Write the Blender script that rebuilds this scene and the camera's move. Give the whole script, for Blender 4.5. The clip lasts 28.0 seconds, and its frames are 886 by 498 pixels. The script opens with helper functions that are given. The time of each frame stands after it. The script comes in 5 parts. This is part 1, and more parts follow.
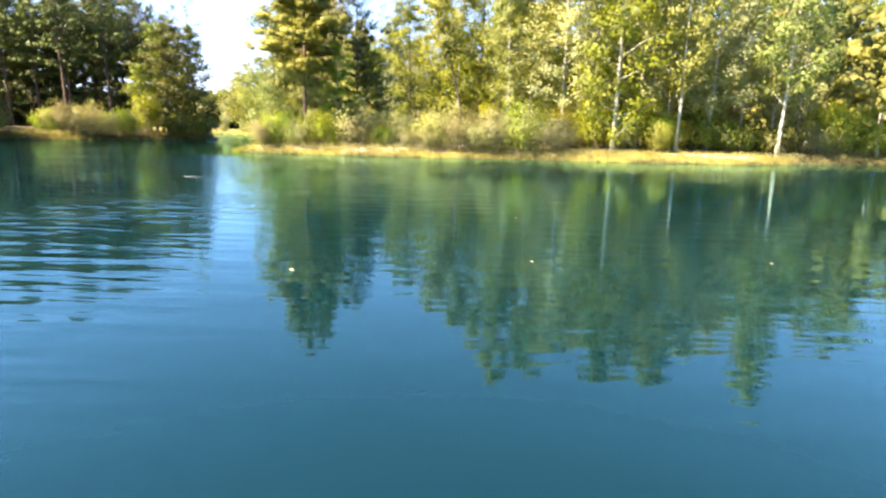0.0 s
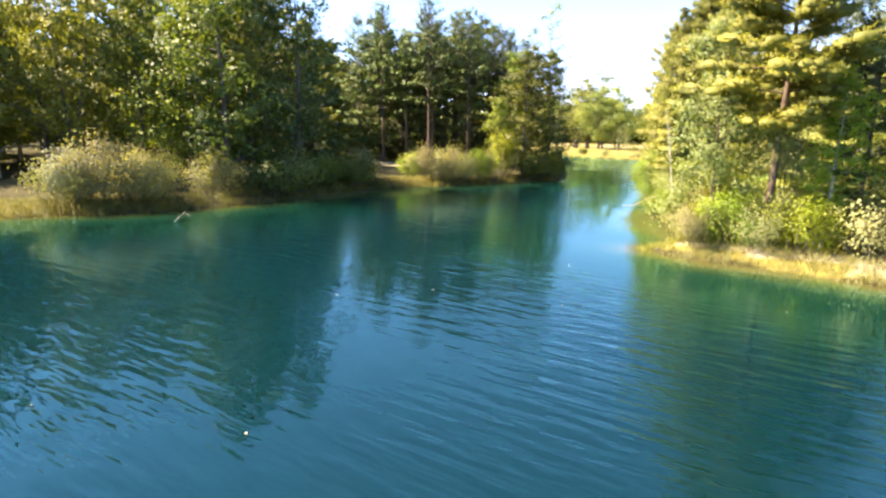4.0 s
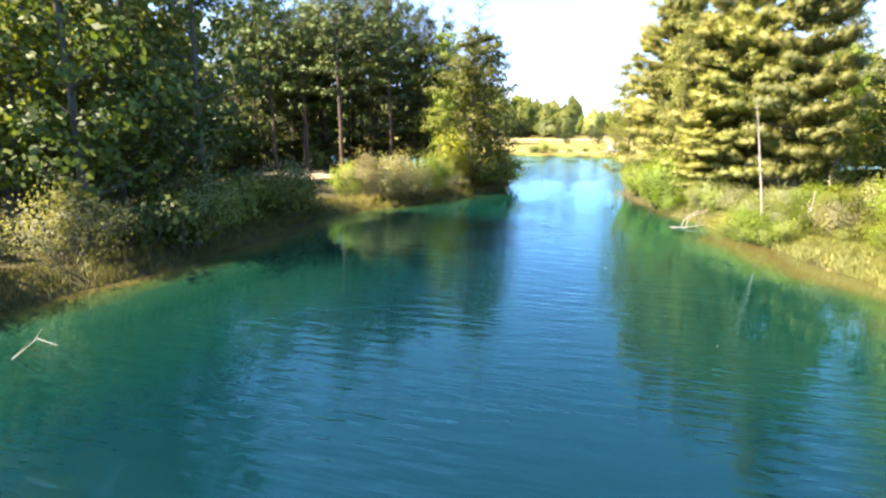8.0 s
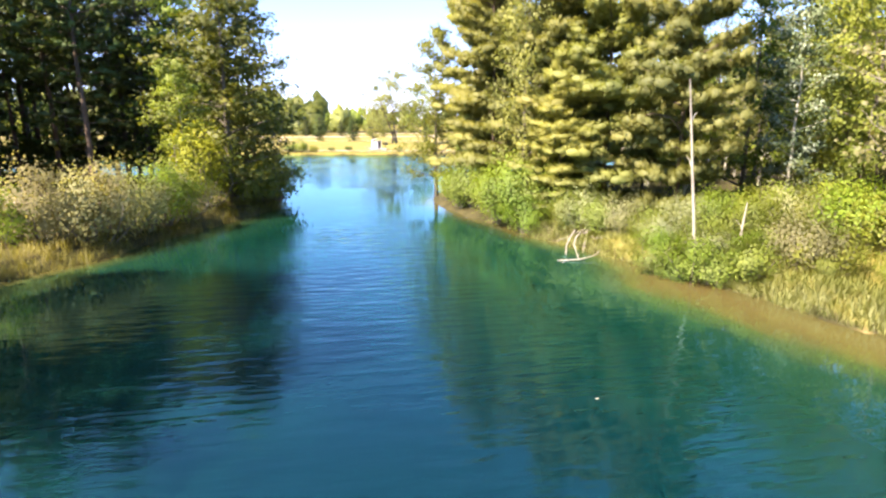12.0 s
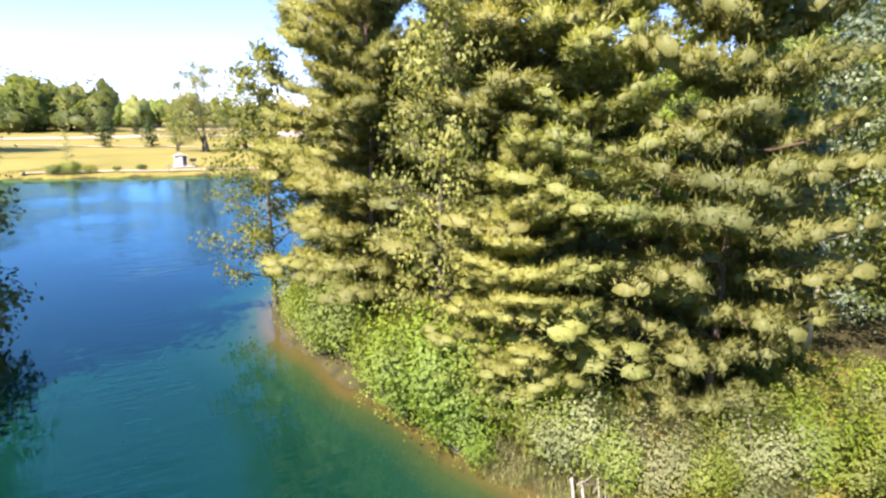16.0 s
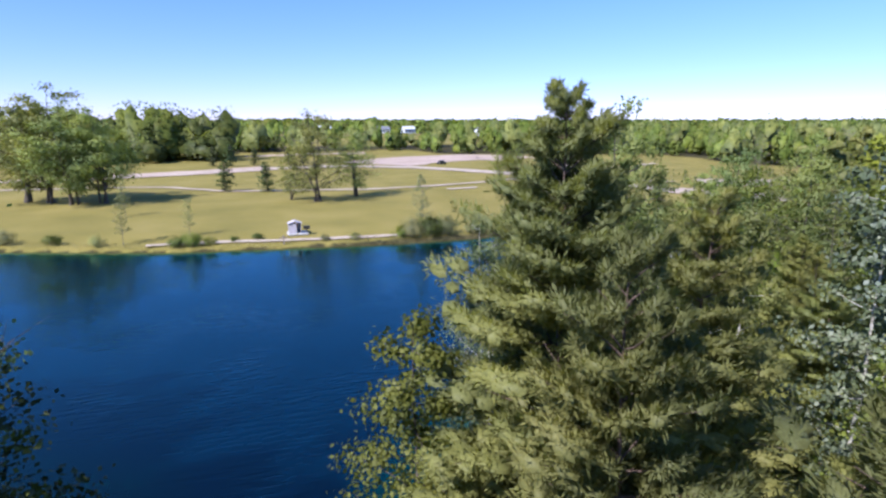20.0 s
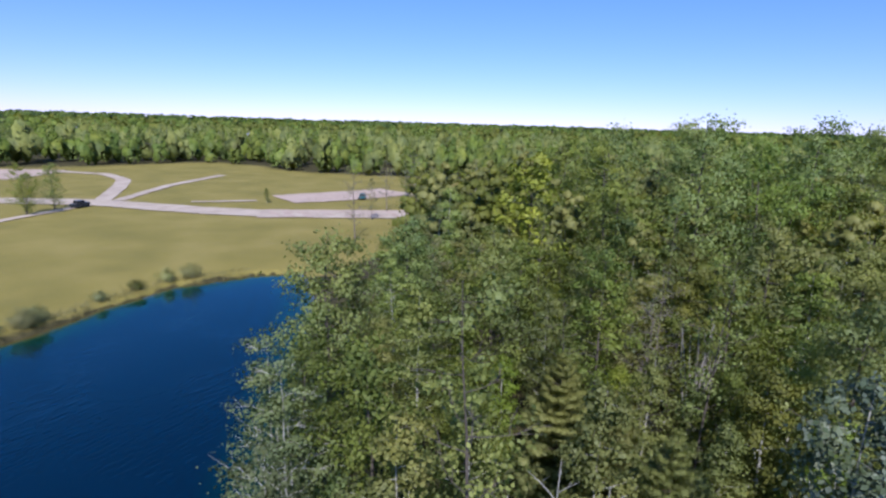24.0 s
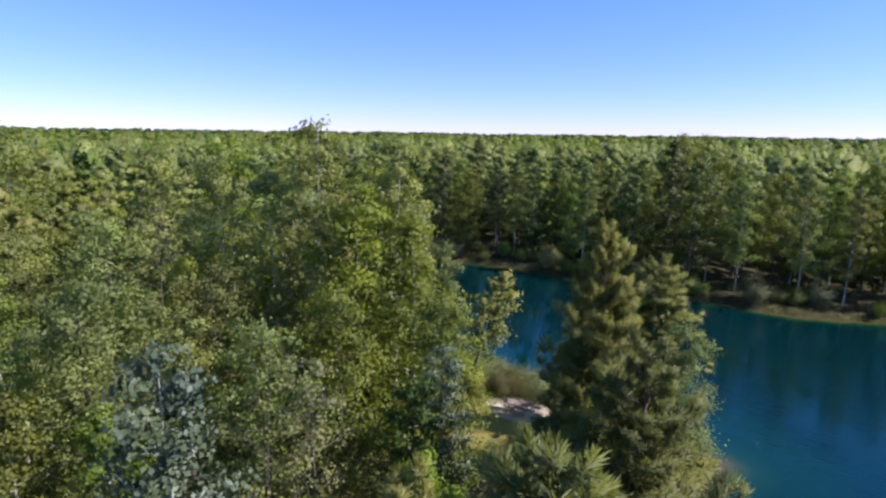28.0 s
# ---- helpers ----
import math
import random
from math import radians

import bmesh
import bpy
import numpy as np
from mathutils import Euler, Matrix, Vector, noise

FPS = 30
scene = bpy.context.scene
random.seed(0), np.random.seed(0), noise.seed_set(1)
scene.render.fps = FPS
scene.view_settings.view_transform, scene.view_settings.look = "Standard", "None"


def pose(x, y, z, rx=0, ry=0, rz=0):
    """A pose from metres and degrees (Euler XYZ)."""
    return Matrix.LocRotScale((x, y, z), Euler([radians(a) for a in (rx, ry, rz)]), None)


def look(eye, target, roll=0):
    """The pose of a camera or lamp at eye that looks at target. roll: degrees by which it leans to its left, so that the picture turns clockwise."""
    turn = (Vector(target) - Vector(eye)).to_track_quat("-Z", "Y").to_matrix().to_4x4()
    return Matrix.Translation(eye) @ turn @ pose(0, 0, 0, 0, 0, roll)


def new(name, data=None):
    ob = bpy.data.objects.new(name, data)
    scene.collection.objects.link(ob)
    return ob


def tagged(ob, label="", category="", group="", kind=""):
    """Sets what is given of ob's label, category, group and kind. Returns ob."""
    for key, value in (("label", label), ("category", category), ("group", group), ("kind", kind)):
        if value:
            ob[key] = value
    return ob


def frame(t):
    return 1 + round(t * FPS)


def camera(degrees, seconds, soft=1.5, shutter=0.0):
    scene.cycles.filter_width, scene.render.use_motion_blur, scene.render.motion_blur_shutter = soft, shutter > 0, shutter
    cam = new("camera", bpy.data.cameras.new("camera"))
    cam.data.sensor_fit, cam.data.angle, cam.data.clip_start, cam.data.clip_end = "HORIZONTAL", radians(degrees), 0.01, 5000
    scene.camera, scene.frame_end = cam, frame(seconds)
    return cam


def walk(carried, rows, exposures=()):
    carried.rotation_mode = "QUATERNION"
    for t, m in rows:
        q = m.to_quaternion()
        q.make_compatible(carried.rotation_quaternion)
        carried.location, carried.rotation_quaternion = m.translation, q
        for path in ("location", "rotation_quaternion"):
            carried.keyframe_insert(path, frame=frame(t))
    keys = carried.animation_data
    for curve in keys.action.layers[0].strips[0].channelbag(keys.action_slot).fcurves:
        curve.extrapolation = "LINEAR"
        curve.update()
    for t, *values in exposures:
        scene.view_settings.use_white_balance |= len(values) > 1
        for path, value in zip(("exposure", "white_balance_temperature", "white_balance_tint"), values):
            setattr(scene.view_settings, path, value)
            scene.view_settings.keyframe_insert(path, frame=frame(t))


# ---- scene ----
cam = camera(77.5, 28.0, soft=2.5)
PATH = [
    (0, (0.001, -0.001, 1.449), (0.001, 1.957, 1.041), 1.5),
    (0.5, (-0.633, 1.389, 1.961), (-0.632, 3.347, 1.557), 1.6),
    (1, (-1.415, 2.789, 2.511), (-1.421, 4.747, 2.103), 1.4),
    (1.5, (-2.248, 4.313, 3.323), (-2.256, 6.272, 2.92), 1.5),
    (2, (-3.129, 5.938, 4.144), (-3.138, 7.898, 3.747), 1.6),
    (2.5, (-4.056, 7.549, 4.505), (-4.23, 9.499, 4.099), 1.6),
    (3, (-5.258, 9.126, 4.578), (-5.827, 10.999, 4.169), 1.5),
    (3.5, (-6.794, 10.57, 4.596), (-7.727, 12.29, 4.185), 1.5),
    (4, (-8.643, 11.946, 4.605), (-9.672, 13.612, 4.196), 1.1),
    (4.5, (-10.396, 13.033, 4.744), (-11.646, 14.539, 4.334), 1.3),
    (6.5, (-17.508, 16.287, 4.916), (-18.532, 17.956, 4.504), -0.0),
    (7, (-19.308, 17.255, 4.946), (-20.314, 18.934, 4.532), -0.1),
    (7.5, (-20.957, 18.249, 4.992), (-21.68, 20.066, 4.573), -0.1),
    (8, (-22.241, 19.471, 5.078), (-22.749, 21.358, 4.654), 0.2),
    (8.5, (-23.409, 20.771, 5.109), (-23.789, 22.687, 4.678), 0.1),
    (9, (-24.276, 22.098, 5.14), (-24.265, 24.05, 4.704), 0.2),
    (9.5, (-24.811, 23.469, 5.133), (-24.475, 25.391, 4.692), 0.5),
    (10, (-25.117, 24.984, 5.081), (-24.762, 26.902, 4.637), 0.6),
    (10.5, (-25.386, 26.587, 5.027), (-25.035, 28.504, 4.579), 0.4),
    (11, (-25.639, 28.324, 4.998), (-25.295, 30.243, 4.551), 0.3),
    (11.5, (-25.869, 30.077, 4.899), (-25.529, 31.998, 4.459), 0.4),
    (12, (-26.079, 31.874, 4.839), (-25.713, 33.792, 4.409), 0.2),
    (12.5, (-26.173, 33.911, 5.212), (-25.494, 35.736, 4.755), 0.0),
    (14.5, (-24.674, 41.085, 5.955), (-23.693, 42.766, 5.492), 1.2),
    (15, (-24.289, 42.97, 6.691), (-23.315, 44.66, 6.248), 1.5),
    (15.5, (-24.034, 44.52, 7.502), (-23.074, 46.219, 7.067), 1.4),
    (16, (-24.101, 45.28, 8.465), (-23.168, 46.987, 8.0), 0.7),
    (16.5, (-24.213, 45.92, 9.438), (-23.301, 47.637, 8.969), 0.2),
    (17, (-24.197, 46.786, 10.567), (-23.301, 48.51, 10.095), -0.2),
    (17.5, (-24.138, 47.794, 11.627), (-23.25, 49.525, 11.162), -0.2),
    (18, (-24.04, 48.974, 12.691), (-23.162, 50.711, 12.229), -0.0),
    (18.5, (-23.923, 50.317, 13.749), (-23.115, 52.089, 13.292), 0.2),
    (19, (-23.83, 51.776, 14.769), (-23.172, 53.609, 14.314), 0.2),
    (19.5, (-23.72, 53.352, 15.686), (-23.094, 55.199, 15.239), 0.2),
    (20, (-23.375, 55.196, 16.57), (-22.756, 57.044, 16.122), -0.0),
    (20.5, (-23.014, 57.028, 17.367), (-22.432, 58.889, 16.922), -0.3),
    (22.5, (-23.281, 65.397, 20.187), (-22.306, 67.087, 19.748), 0.9),
    (23, (-22.914, 67.275, 20.624), (-21.62, 68.734, 20.183), 1.3),
    (23.5, (-22.157, 68.906, 21.015), (-20.607, 70.09, 20.572), 1.3),
    (24, (-20.939, 70.312, 21.255), (-19.194, 71.186, 20.816), 1.7),
    (24.5, (-19.621, 71.236, 21.235), (-17.753, 71.806, 20.805), 1.7),
    (25, (-18.715, 71.923, 21.291), (-16.773, 72.142, 20.868), 1.8),
    (25.5, (-18.408, 72.298, 21.192), (-16.46, 72.179, 20.755), 1.7),
    (26, (-18.463, 72.367, 20.955), (-16.564, 71.914, 20.52), 1.6),
    (26.5, (-18.484, 72.426, 20.841), (-16.689, 71.652, 20.418), 1.5),
    (27, (-18.406, 72.39, 20.784), (-16.765, 71.324, 20.375), 1.2),
    (27.5, (-18.444, 72.345, 20.745), (-17.005, 71.016, 20.34), 0.9),
    (28, (-18.601, 72.335, 20.816), (-17.416, 70.776, 20.41), 0.8),
]
EXPOSURES = [(0.0, 2.76, 8000, 18), (2.0, 2.72, 8000, 18), (3.0, 2.62, 8000, 17), (4.5, 2.66, 7800, 16), (7.0, 2.82, 7300, 16), (9.0, 2.72, 7100, 18), (12.5, 2.5, 7100, 19), (15.5, 2.22, 6600, 20), (17.0, 2.0, 6100, 21), (19.0, 1.4, 5600, 22), (20.5, 0.9, 5300, 23), (25.0, 0.58, 5250, 22), (28.0, 0.9, 5600, 21)]
walk(cam, [(t, look(eye, target, roll)) for t, eye, target, roll in PATH], EXPOSURES)

# ---- sky, sun and exposure ----
SUN = Vector((-0.62, -0.31, 0.73)).normalized()      # towards the sun
world = bpy.data.worlds.new("sky")
scene.world = world
world.use_nodes = True
wn = world.node_tree
sky = wn.nodes.new("ShaderNodeTexSky")
sky.sky_type = "NISHITA"
sky.sun_disc = False
sky.sun_elevation = math.asin(SUN.z)
sky.sun_rotation = math.atan2(SUN.x, SUN.y)
sky.altitude, sky.air_density, sky.dust_density, sky.ozone_density = 200.0, 0.75, 0.0, 4.0
clean = wn.nodes.new("ShaderNodeMix")                # clear early-autumn air: a purer blue down to the horizon
clean.data_type, clean.blend_type = "RGBA", "MULTIPLY"
clean.inputs[0].default_value = 1.0
way = wn.nodes.new("ShaderNodeTexCoord")
split = wn.nodes.new("ShaderNodeSeparateXYZ")
wn.links.new(way.outputs["Generated"], split.inputs[0])
height = wn.nodes.new("ShaderNodeValToRGB")
height.color_ramp.elements[0].color = (0.74, 0.64, 0.82, 1)
height.color_ramp.elements[1].position, height.color_ramp.elements[1].color = 0.4, (0.80, 1.02, 1.06, 1)
wn.links.new(split.outputs["Z"], height.inputs[0])
wn.links.new(height.outputs[0], clean.inputs[7])
wn.links.new(sky.outputs[0], clean.inputs[6])
wn.links.new(clean.outputs[2], wn.nodes["Background"].inputs[0])
wn.nodes["Background"].inputs[1].default_value = 0.108
sun_data = bpy.data.lights.new("sun", "SUN")
sun_data.energy, sun_data.angle, sun_data.color = 4.0, radians(0.53), (1.0, 0.92, 0.76)
sun = new("sun", sun_data)
sun.matrix_world = look(SUN * 100, (0, 0, 0))
tagged(sun, kind="structure")

# ---- materials ----


def material(name):
    m = bpy.data.materials.new(name)
    m.use_nodes = True
    nt = m.node_tree
    return m, nt, nt.nodes["Principled BSDF"]


def node(nt, kind, **inputs):
    n = nt.nodes.new(kind)
    for key, value in inputs.items():
        n.inputs[key.replace("_", " ")].default_value = value
    return n


def ramp(nt, source, stops):
    r = nt.nodes.new("ShaderNodeValToRGB")
    e = r.color_ramp.elements
    while len(e) < len(stops):
        e.new(0.5)
    for k, (p, c) in enumerate(stops):
        e[k].position, e[k].color = p, (*c, 1)
    nt.links.new(source, r.inputs[0])
    return r.outputs[0]


def mix_rgb(nt, fac, a, b, how="MIX"):
    n = nt.nodes.new("ShaderNodeMix")
    n.data_type, n.blend_type = "RGBA", how
    for socket, value in ((n.inputs[0], fac), (n.inputs[6], a), (n.inputs[7], b)):
        if isinstance(value, bpy.types.NodeSocket):
            nt.links.new(value, socket)
        else:
            socket.default_value = value if isinstance(value, float) else (*value, 1)
    return n.outputs[2]


def foliage(name, dark, mid, light, glow=0.35, rough=0.55, speckle=0.4, hues=0.025):
    """Leaves or needles: colour varies from leaf to leaf and from plant to plant, and light shines through."""
    m, nt, p = material(name)
    geo = nt.nodes.new("ShaderNodeNewGeometry")
    info = nt.nodes.new("ShaderNodeObjectInfo")
    co = nt.nodes.new("ShaderNodeTexCoord")
    clump = node(nt, "ShaderNodeTexNoise", Scale=0.7, Detail=2.0)
    nt.links.new(co.outputs["Object"], clump.inputs["Vector"])
    add = nt.nodes.new("ShaderNodeMath")
    add.operation = "MULTIPLY_ADD"
    add.inputs[1].default_value = speckle
    nt.links.new(geo.outputs["Random Per Island"], add.inputs[0])
    nt.links.new(clump.outputs["Fac"], add.inputs[2])
    sub = nt.nodes.new("ShaderNodeMath")
    sub.operation = "SUBTRACT"
    sub.inputs[1].default_value = speckle / 2
    nt.links.new(add.outputs[0], sub.inputs[0])
    colour = ramp(nt, sub.outputs[0], ((0.1, dark), (0.5, mid), (0.9, light)))
    fine = node(nt, "ShaderNodeTexNoise", Scale=24.0, Detail=2.0)
    nt.links.new(co.outputs["Object"], fine.inputs["Vector"])
    colour = mix_rgb(nt, 1.0, colour, ramp(nt, fine.outputs["Fac"], ((0.32, (0.78,) * 3), (0.66, (1.12,) * 3))), "MULTIPLY")
    geo_noise = node(nt, "ShaderNodeTexNoise", Scale=0.17, Detail=1.0)
    nt.links.new(geo.outputs["Position"], geo_noise.inputs["Vector"])
    colour = mix_rgb(nt, 1.0, colour, ramp(nt, geo_noise.outputs["Fac"], ((0.34, (0.74, 0.80, 0.85)), (0.66, (1.25, 1.2, 1.0)))), "MULTIPLY")
    hue = nt.nodes.new("ShaderNodeHueSaturation")
    for low, high, socket in ((0.5 - hues, 0.5 + hues, "Hue"), (0.82, 1.18, "Value")):
        r = nt.nodes.new("ShaderNodeMapRange")
        r.inputs["To Min"].default_value, r.inputs["To Max"].default_value = low, high
        nt.links.new(info.outputs["Random"], r.inputs["Value"])
        nt.links.new(r.outputs[0], hue.inputs[socket])
    nt.links.new(colour, hue.inputs["Color"])
    nt.links.new(hue.outputs[0], p.inputs["Base Color"])
    p.inputs["Roughness"].default_value = rough
    p.inputs["Specular IOR Level"].default_value = 0.3
    thin = nt.nodes.new("ShaderNodeBsdfTranslucent")
    warm = mix_rgb(nt, 1.0, hue.outputs[0], (1.0, 1.0, 0.45), "MULTIPLY")
    nt.links.new(warm, thin.inputs["Color"])
    mix = nt.nodes.new("ShaderNodeMixShader")
    mix.inputs[0].default_value = glow
    nt.links.new(p.outputs[0], mix.inputs[1])
    nt.links.new(thin.outputs[0], mix.inputs[2])
    nt.links.new(mix.outputs[0], nt.nodes["Material Output"].inputs["Surface"])
    return m


def rough_stuff(name, a, b, scale=4.0, rough=0.85, bump=0.4, fine=30.0, stretch=(1, 1, 1)):
    """Bark, stone, soil: two scales of colour and relief."""
    m, nt, p = material(name)
    co = nt.nodes.new("ShaderNodeTexCoord")
    mp = nt.nodes.new("ShaderNodeMapping")
    mp.inputs["Scale"].default_value = stretch
    nt.links.new(co.outputs["Object"], mp.inputs["Vector"])
    n1 = node(nt, "ShaderNodeTexNoise", Scale=scale, Detail=4.0)
    n2 = node(nt, "ShaderNodeTexNoise", Scale=fine, Detail=3.0)
    for n in (n1, n2):
        nt.links.new(mp.outputs[0], n.inputs["Vector"])
    base = ramp(nt, n1.outputs["Fac"], ((0.3, a), (0.7, b)))
    worn = mix_rgb(nt, 0.35, base, ramp(nt, n2.outputs["Fac"], ((0.35, tuple(v * 0.45 for v in a)), (0.65, b))))
    nt.links.new(worn, p.inputs["Base Color"])
    p.inputs["Roughness"].default_value = rough
    bp = nt.nodes.new("ShaderNodeBump")
    bp.inputs["Strength"].default_value = bump
    bp.inputs["Distance"].default_value = 0.03
    nt.links.new(n2.outputs["Fac"], bp.inputs["Height"])
    nt.links.new(bp.outputs[0], p.inputs["Normal"])
    return m


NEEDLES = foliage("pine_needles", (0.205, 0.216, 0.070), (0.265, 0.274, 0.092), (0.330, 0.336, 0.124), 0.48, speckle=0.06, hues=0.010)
# outer needles of the same pines, with sunlight lifted into the base colour
NEEDLES_SUNLIT = foliage("sunlit_pine_needles", (0.235, 0.246, 0.076), (0.302, 0.310, 0.100), (0.370, 0.374, 0.134), 0.5, speckle=0.06, hues=0.010)
NEEDLES_GOLD = foliage("golden_pine_needles", (0.150, 0.150, 0.036), (0.235, 0.228, 0.060), (0.320, 0.300, 0.088), 0.45, speckle=0.12, hues=0.010)
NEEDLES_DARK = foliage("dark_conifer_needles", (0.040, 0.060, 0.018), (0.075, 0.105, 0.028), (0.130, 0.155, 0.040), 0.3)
LEAF_GREEN = foliage("green_leaves", (0.122, 0.155, 0.026), (0.212, 0.250, 0.044), (0.315, 0.340, 0.076), 0.48)
LEAF_OLIVE = foliage("olive_aspen_leaves", (0.172, 0.194, 0.052), (0.272, 0.296, 0.086), (0.380, 0.400, 0.145), 0.48)
LEAF_LIME = foliage("lime_leaves", (0.130, 0.172, 0.020), (0.228, 0.284, 0.034), (0.345, 0.390, 0.060), 0.5, speckle=0.25)
LEAF_YELLOW = foliage("yellow_leaves", (0.175, 0.180, 0.020), (0.300, 0.300, 0.034), (0.420, 0.400, 0.060), 0.45)
LEAF_SILVER = foliage("silver_poplar_leaves", (0.055, 0.077, 0.033), (0.116, 0.143, 0.077), (0.363, 0.385, 0.319), 0.25)
LEAF_SAGE = foliage("grey_green_willow_leaves", (0.185, 0.188, 0.088), (0.302, 0.302, 0.148), (0.415, 0.404, 0.220), 0.52, speckle=0.12)
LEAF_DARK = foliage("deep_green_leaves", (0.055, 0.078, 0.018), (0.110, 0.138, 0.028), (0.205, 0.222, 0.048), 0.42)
LEAF_PALE = foliage("pale_aspen_leaves", (0.260, 0.280, 0.130), (0.370, 0.388, 0.190), (0.480, 0.490, 0.280), 0.45, speckle=0.3)
LEAF_BIRCH = foliage("birch_leaves", (0.130, 0.146, 0.054), (0.212, 0.230, 0.090), (0.305, 0.322, 0.140), 0.45, speckle=0.3)
# darker than LEAF_DARK: the shade of backlit crowns is put into the colour
LEAF_SHADED = foliage("shaded_green_leaves", (0.028, 0.048, 0.012), (0.062, 0.088, 0.018), (0.130, 0.150, 0.030), 0.3)
DRY_GRASS = foliage("dry_grass", (0.140, 0.130, 0.056), (0.262, 0.240, 0.115), (0.400, 0.365, 0.200), 0.3)
GREEN_GRASS = foliage("green_grass", (0.120, 0.132, 0.032), (0.232, 0.232, 0.064), (0.350, 0.330, 0.125), 0.4)
BARK = rough_stuff("grey_brown_bark", (0.060, 0.048, 0.036), (0.140, 0.115, 0.090), 3.0, 0.9, 0.8, 22.0, (1, 1, 0.25))
BARK_PINE = rough_stuff("pine_bark", (0.075, 0.048, 0.034), (0.165, 0.110, 0.080), 3.0, 0.9, 0.8, 18.0, (1, 1, 0.3))
BARK_PALE = rough_stuff("pale_aspen_bark", (0.300, 0.280, 0.230), (0.560, 0.530, 0.450), 2.0, 0.8, 0.4, 14.0, (1, 1, 1.5))
DEAD_WOOD = rough_stuff("bleached_dead_wood", (0.270, 0.230, 0.190), (0.470, 0.420, 0.360), 3.0, 0.8, 0.5, 24.0, (1, 1, 0.2))
TWIG = rough_stuff("grey_twigs", (0.120, 0.095, 0.080), (0.240, 0.200, 0.170), 5.0)

# ---- the land and the water ----
SHORE = np.array([
    (-20, 66), (-18.6, 60), (-17.4, 55.5), (-16, 52), (-14.8, 48.5), (-14.2, 46), (-13.3, 43.5), (-12.7, 41),
    (-12.2, 38), (-12.6, 36.4), (-13.3, 35.6), (-11, 34.8), (-8.2, 34.8), (-5.5, 34.2), (-2, 34.6), (2, 35),
    (6, 35.2), (9.7, 34.7), (15, 35.3), (21, 36.5), (26, 39.5), (33, 41.5), (45, 41), (55, 32)])
SHORE_SOUTH = np.array([
    (56, 18), (46, 7), (33, -1.5), (20, -4), (14, -2.6), (5, -3.2), (-3, -3.5), (-14, -3.8), (-23, -8), (-36, -10),
    (-48, -6), (-53, 4), (-50, 14), (-44, 21), (-41.6, 24.8), (-39.5, 27.8), (-38, 31.5), (-37.4, 36), (-37, 43)])
SHORE_NORTH = np.array([
    (-38, 49.5), (-35.5, 53), (-32, 61), (-29.6, 67), (-29.8, 72), (-32, 79), (-39, 85), (-52, 90), (-68, 100),
    (-78, 118), (-72, 136), (-56, 140), (-35, 132.8), (-20, 130.5), (-6, 128.6), (6, 128.5), (15, 130.5), (24, 131),
    (33, 127), (38, 122), (30, 113), (18, 104), (6, 95), (-4, 88), (-12, 81), (-17, 75), (-19.5, 70)])
OUTLINE = np.concatenate([SHORE, SHORE_SOUTH, SHORE_NORTH])


def ripple(x, y, size, seed=0.0):
    """A cheap smooth noise between -1 and 1."""
    a = np.sin(x / size + 1.7 * seed) * np.cos(y / size * 1.13 - seed)
    b = np.sin((x * 0.8 + y * 0.6) / size * 2.3 + 2.1 * seed) * np.cos((y * 0.8 - x * 0.6) / size * 1.9 + 0.4 + seed)
    c = np.sin((x * 0.5 - y * 0.86) / size * 4.7 + 0.9) * np.cos((x * 0.86 + y * 0.5) / size * 4.1 + 3.0 * seed)
    return (a + 0.6 * b + 0.35 * c) / 1.95


def shore_distance(x, y):
    """Metres from the water's edge: minus in the water."""
    p = np.stack([x, y], -1)
    best, inside = np.full(x.shape, 1e9), np.zeros(x.shape, bool)
    for a, b in zip(OUTLINE, np.roll(OUTLINE, -1, 0)):
        ab = b - a
        t = np.clip(((p - a) @ ab) / (ab @ ab), 0, 1)
        best = np.minimum(best, np.hypot(*np.moveaxis(p - a - t[..., None] * ab, -1, 0)))
        cross = (a[1] > y) != (b[1] > y)
        inside ^= cross & (x < (b[0] - a[0]) * (y - a[1]) / (b[1] - a[1] + 1e-12) + a[0])
    return np.where(inside, -best, best) + 0.35 * ripple(x, y, 1.3) * (best < 15)


def step(v, lo, hi):
    t = np.clip((v - lo) / (hi - lo), 0, 1)
    return t * t * (3 - 2 * t)


def ground_z(x, y, d=None):
    x, y = np.asarray(x, float), np.asarray(y, float)
    d = shore_distance(x, y) if d is None else d
    far = np.hypot(x, y - 60)
    land = 0.06 + 0.45 * step(d, 0, 0.7) + 0.5 * step(d, 1, 9) + 0.10 * ripple(x, y, 3.1, 1.0) * step(d, 0.5, 4)
    land = land + 6 * np.exp(-((x - 50) / 170) ** 2 - ((y - 560) / 150) ** 2)
    land = land + step(far, 350, 1500) * (5 + 5 * ripple(x, y, 420.0, 2.0)) + step(far, 1500, 4200) * 10
    shelf = 0.8 + 1.7 * step(x, -24, -16) * (1 - step(y, 46, 54)) * (0.35 + 0.65 * step(y, 37, 40))
    bed = -0.03 - np.minimum(np.abs(d), shelf) * (0.12 + 0.55 * step(y, 47, 53) + 0.3 * (1 - step(y, 37, 41))) - np.clip(np.abs(d) - shelf, 0, 12) * (0.45 + 1.3 * (1 - step(y, 4, 16)) + 0.8 * step(y, 66, 76))
    bed = np.maximum(bed, -4.3 - 4 * step(y, 37, 52))
    return np.where(d > 0, land, np.where(d < 0, bed, 0.0))


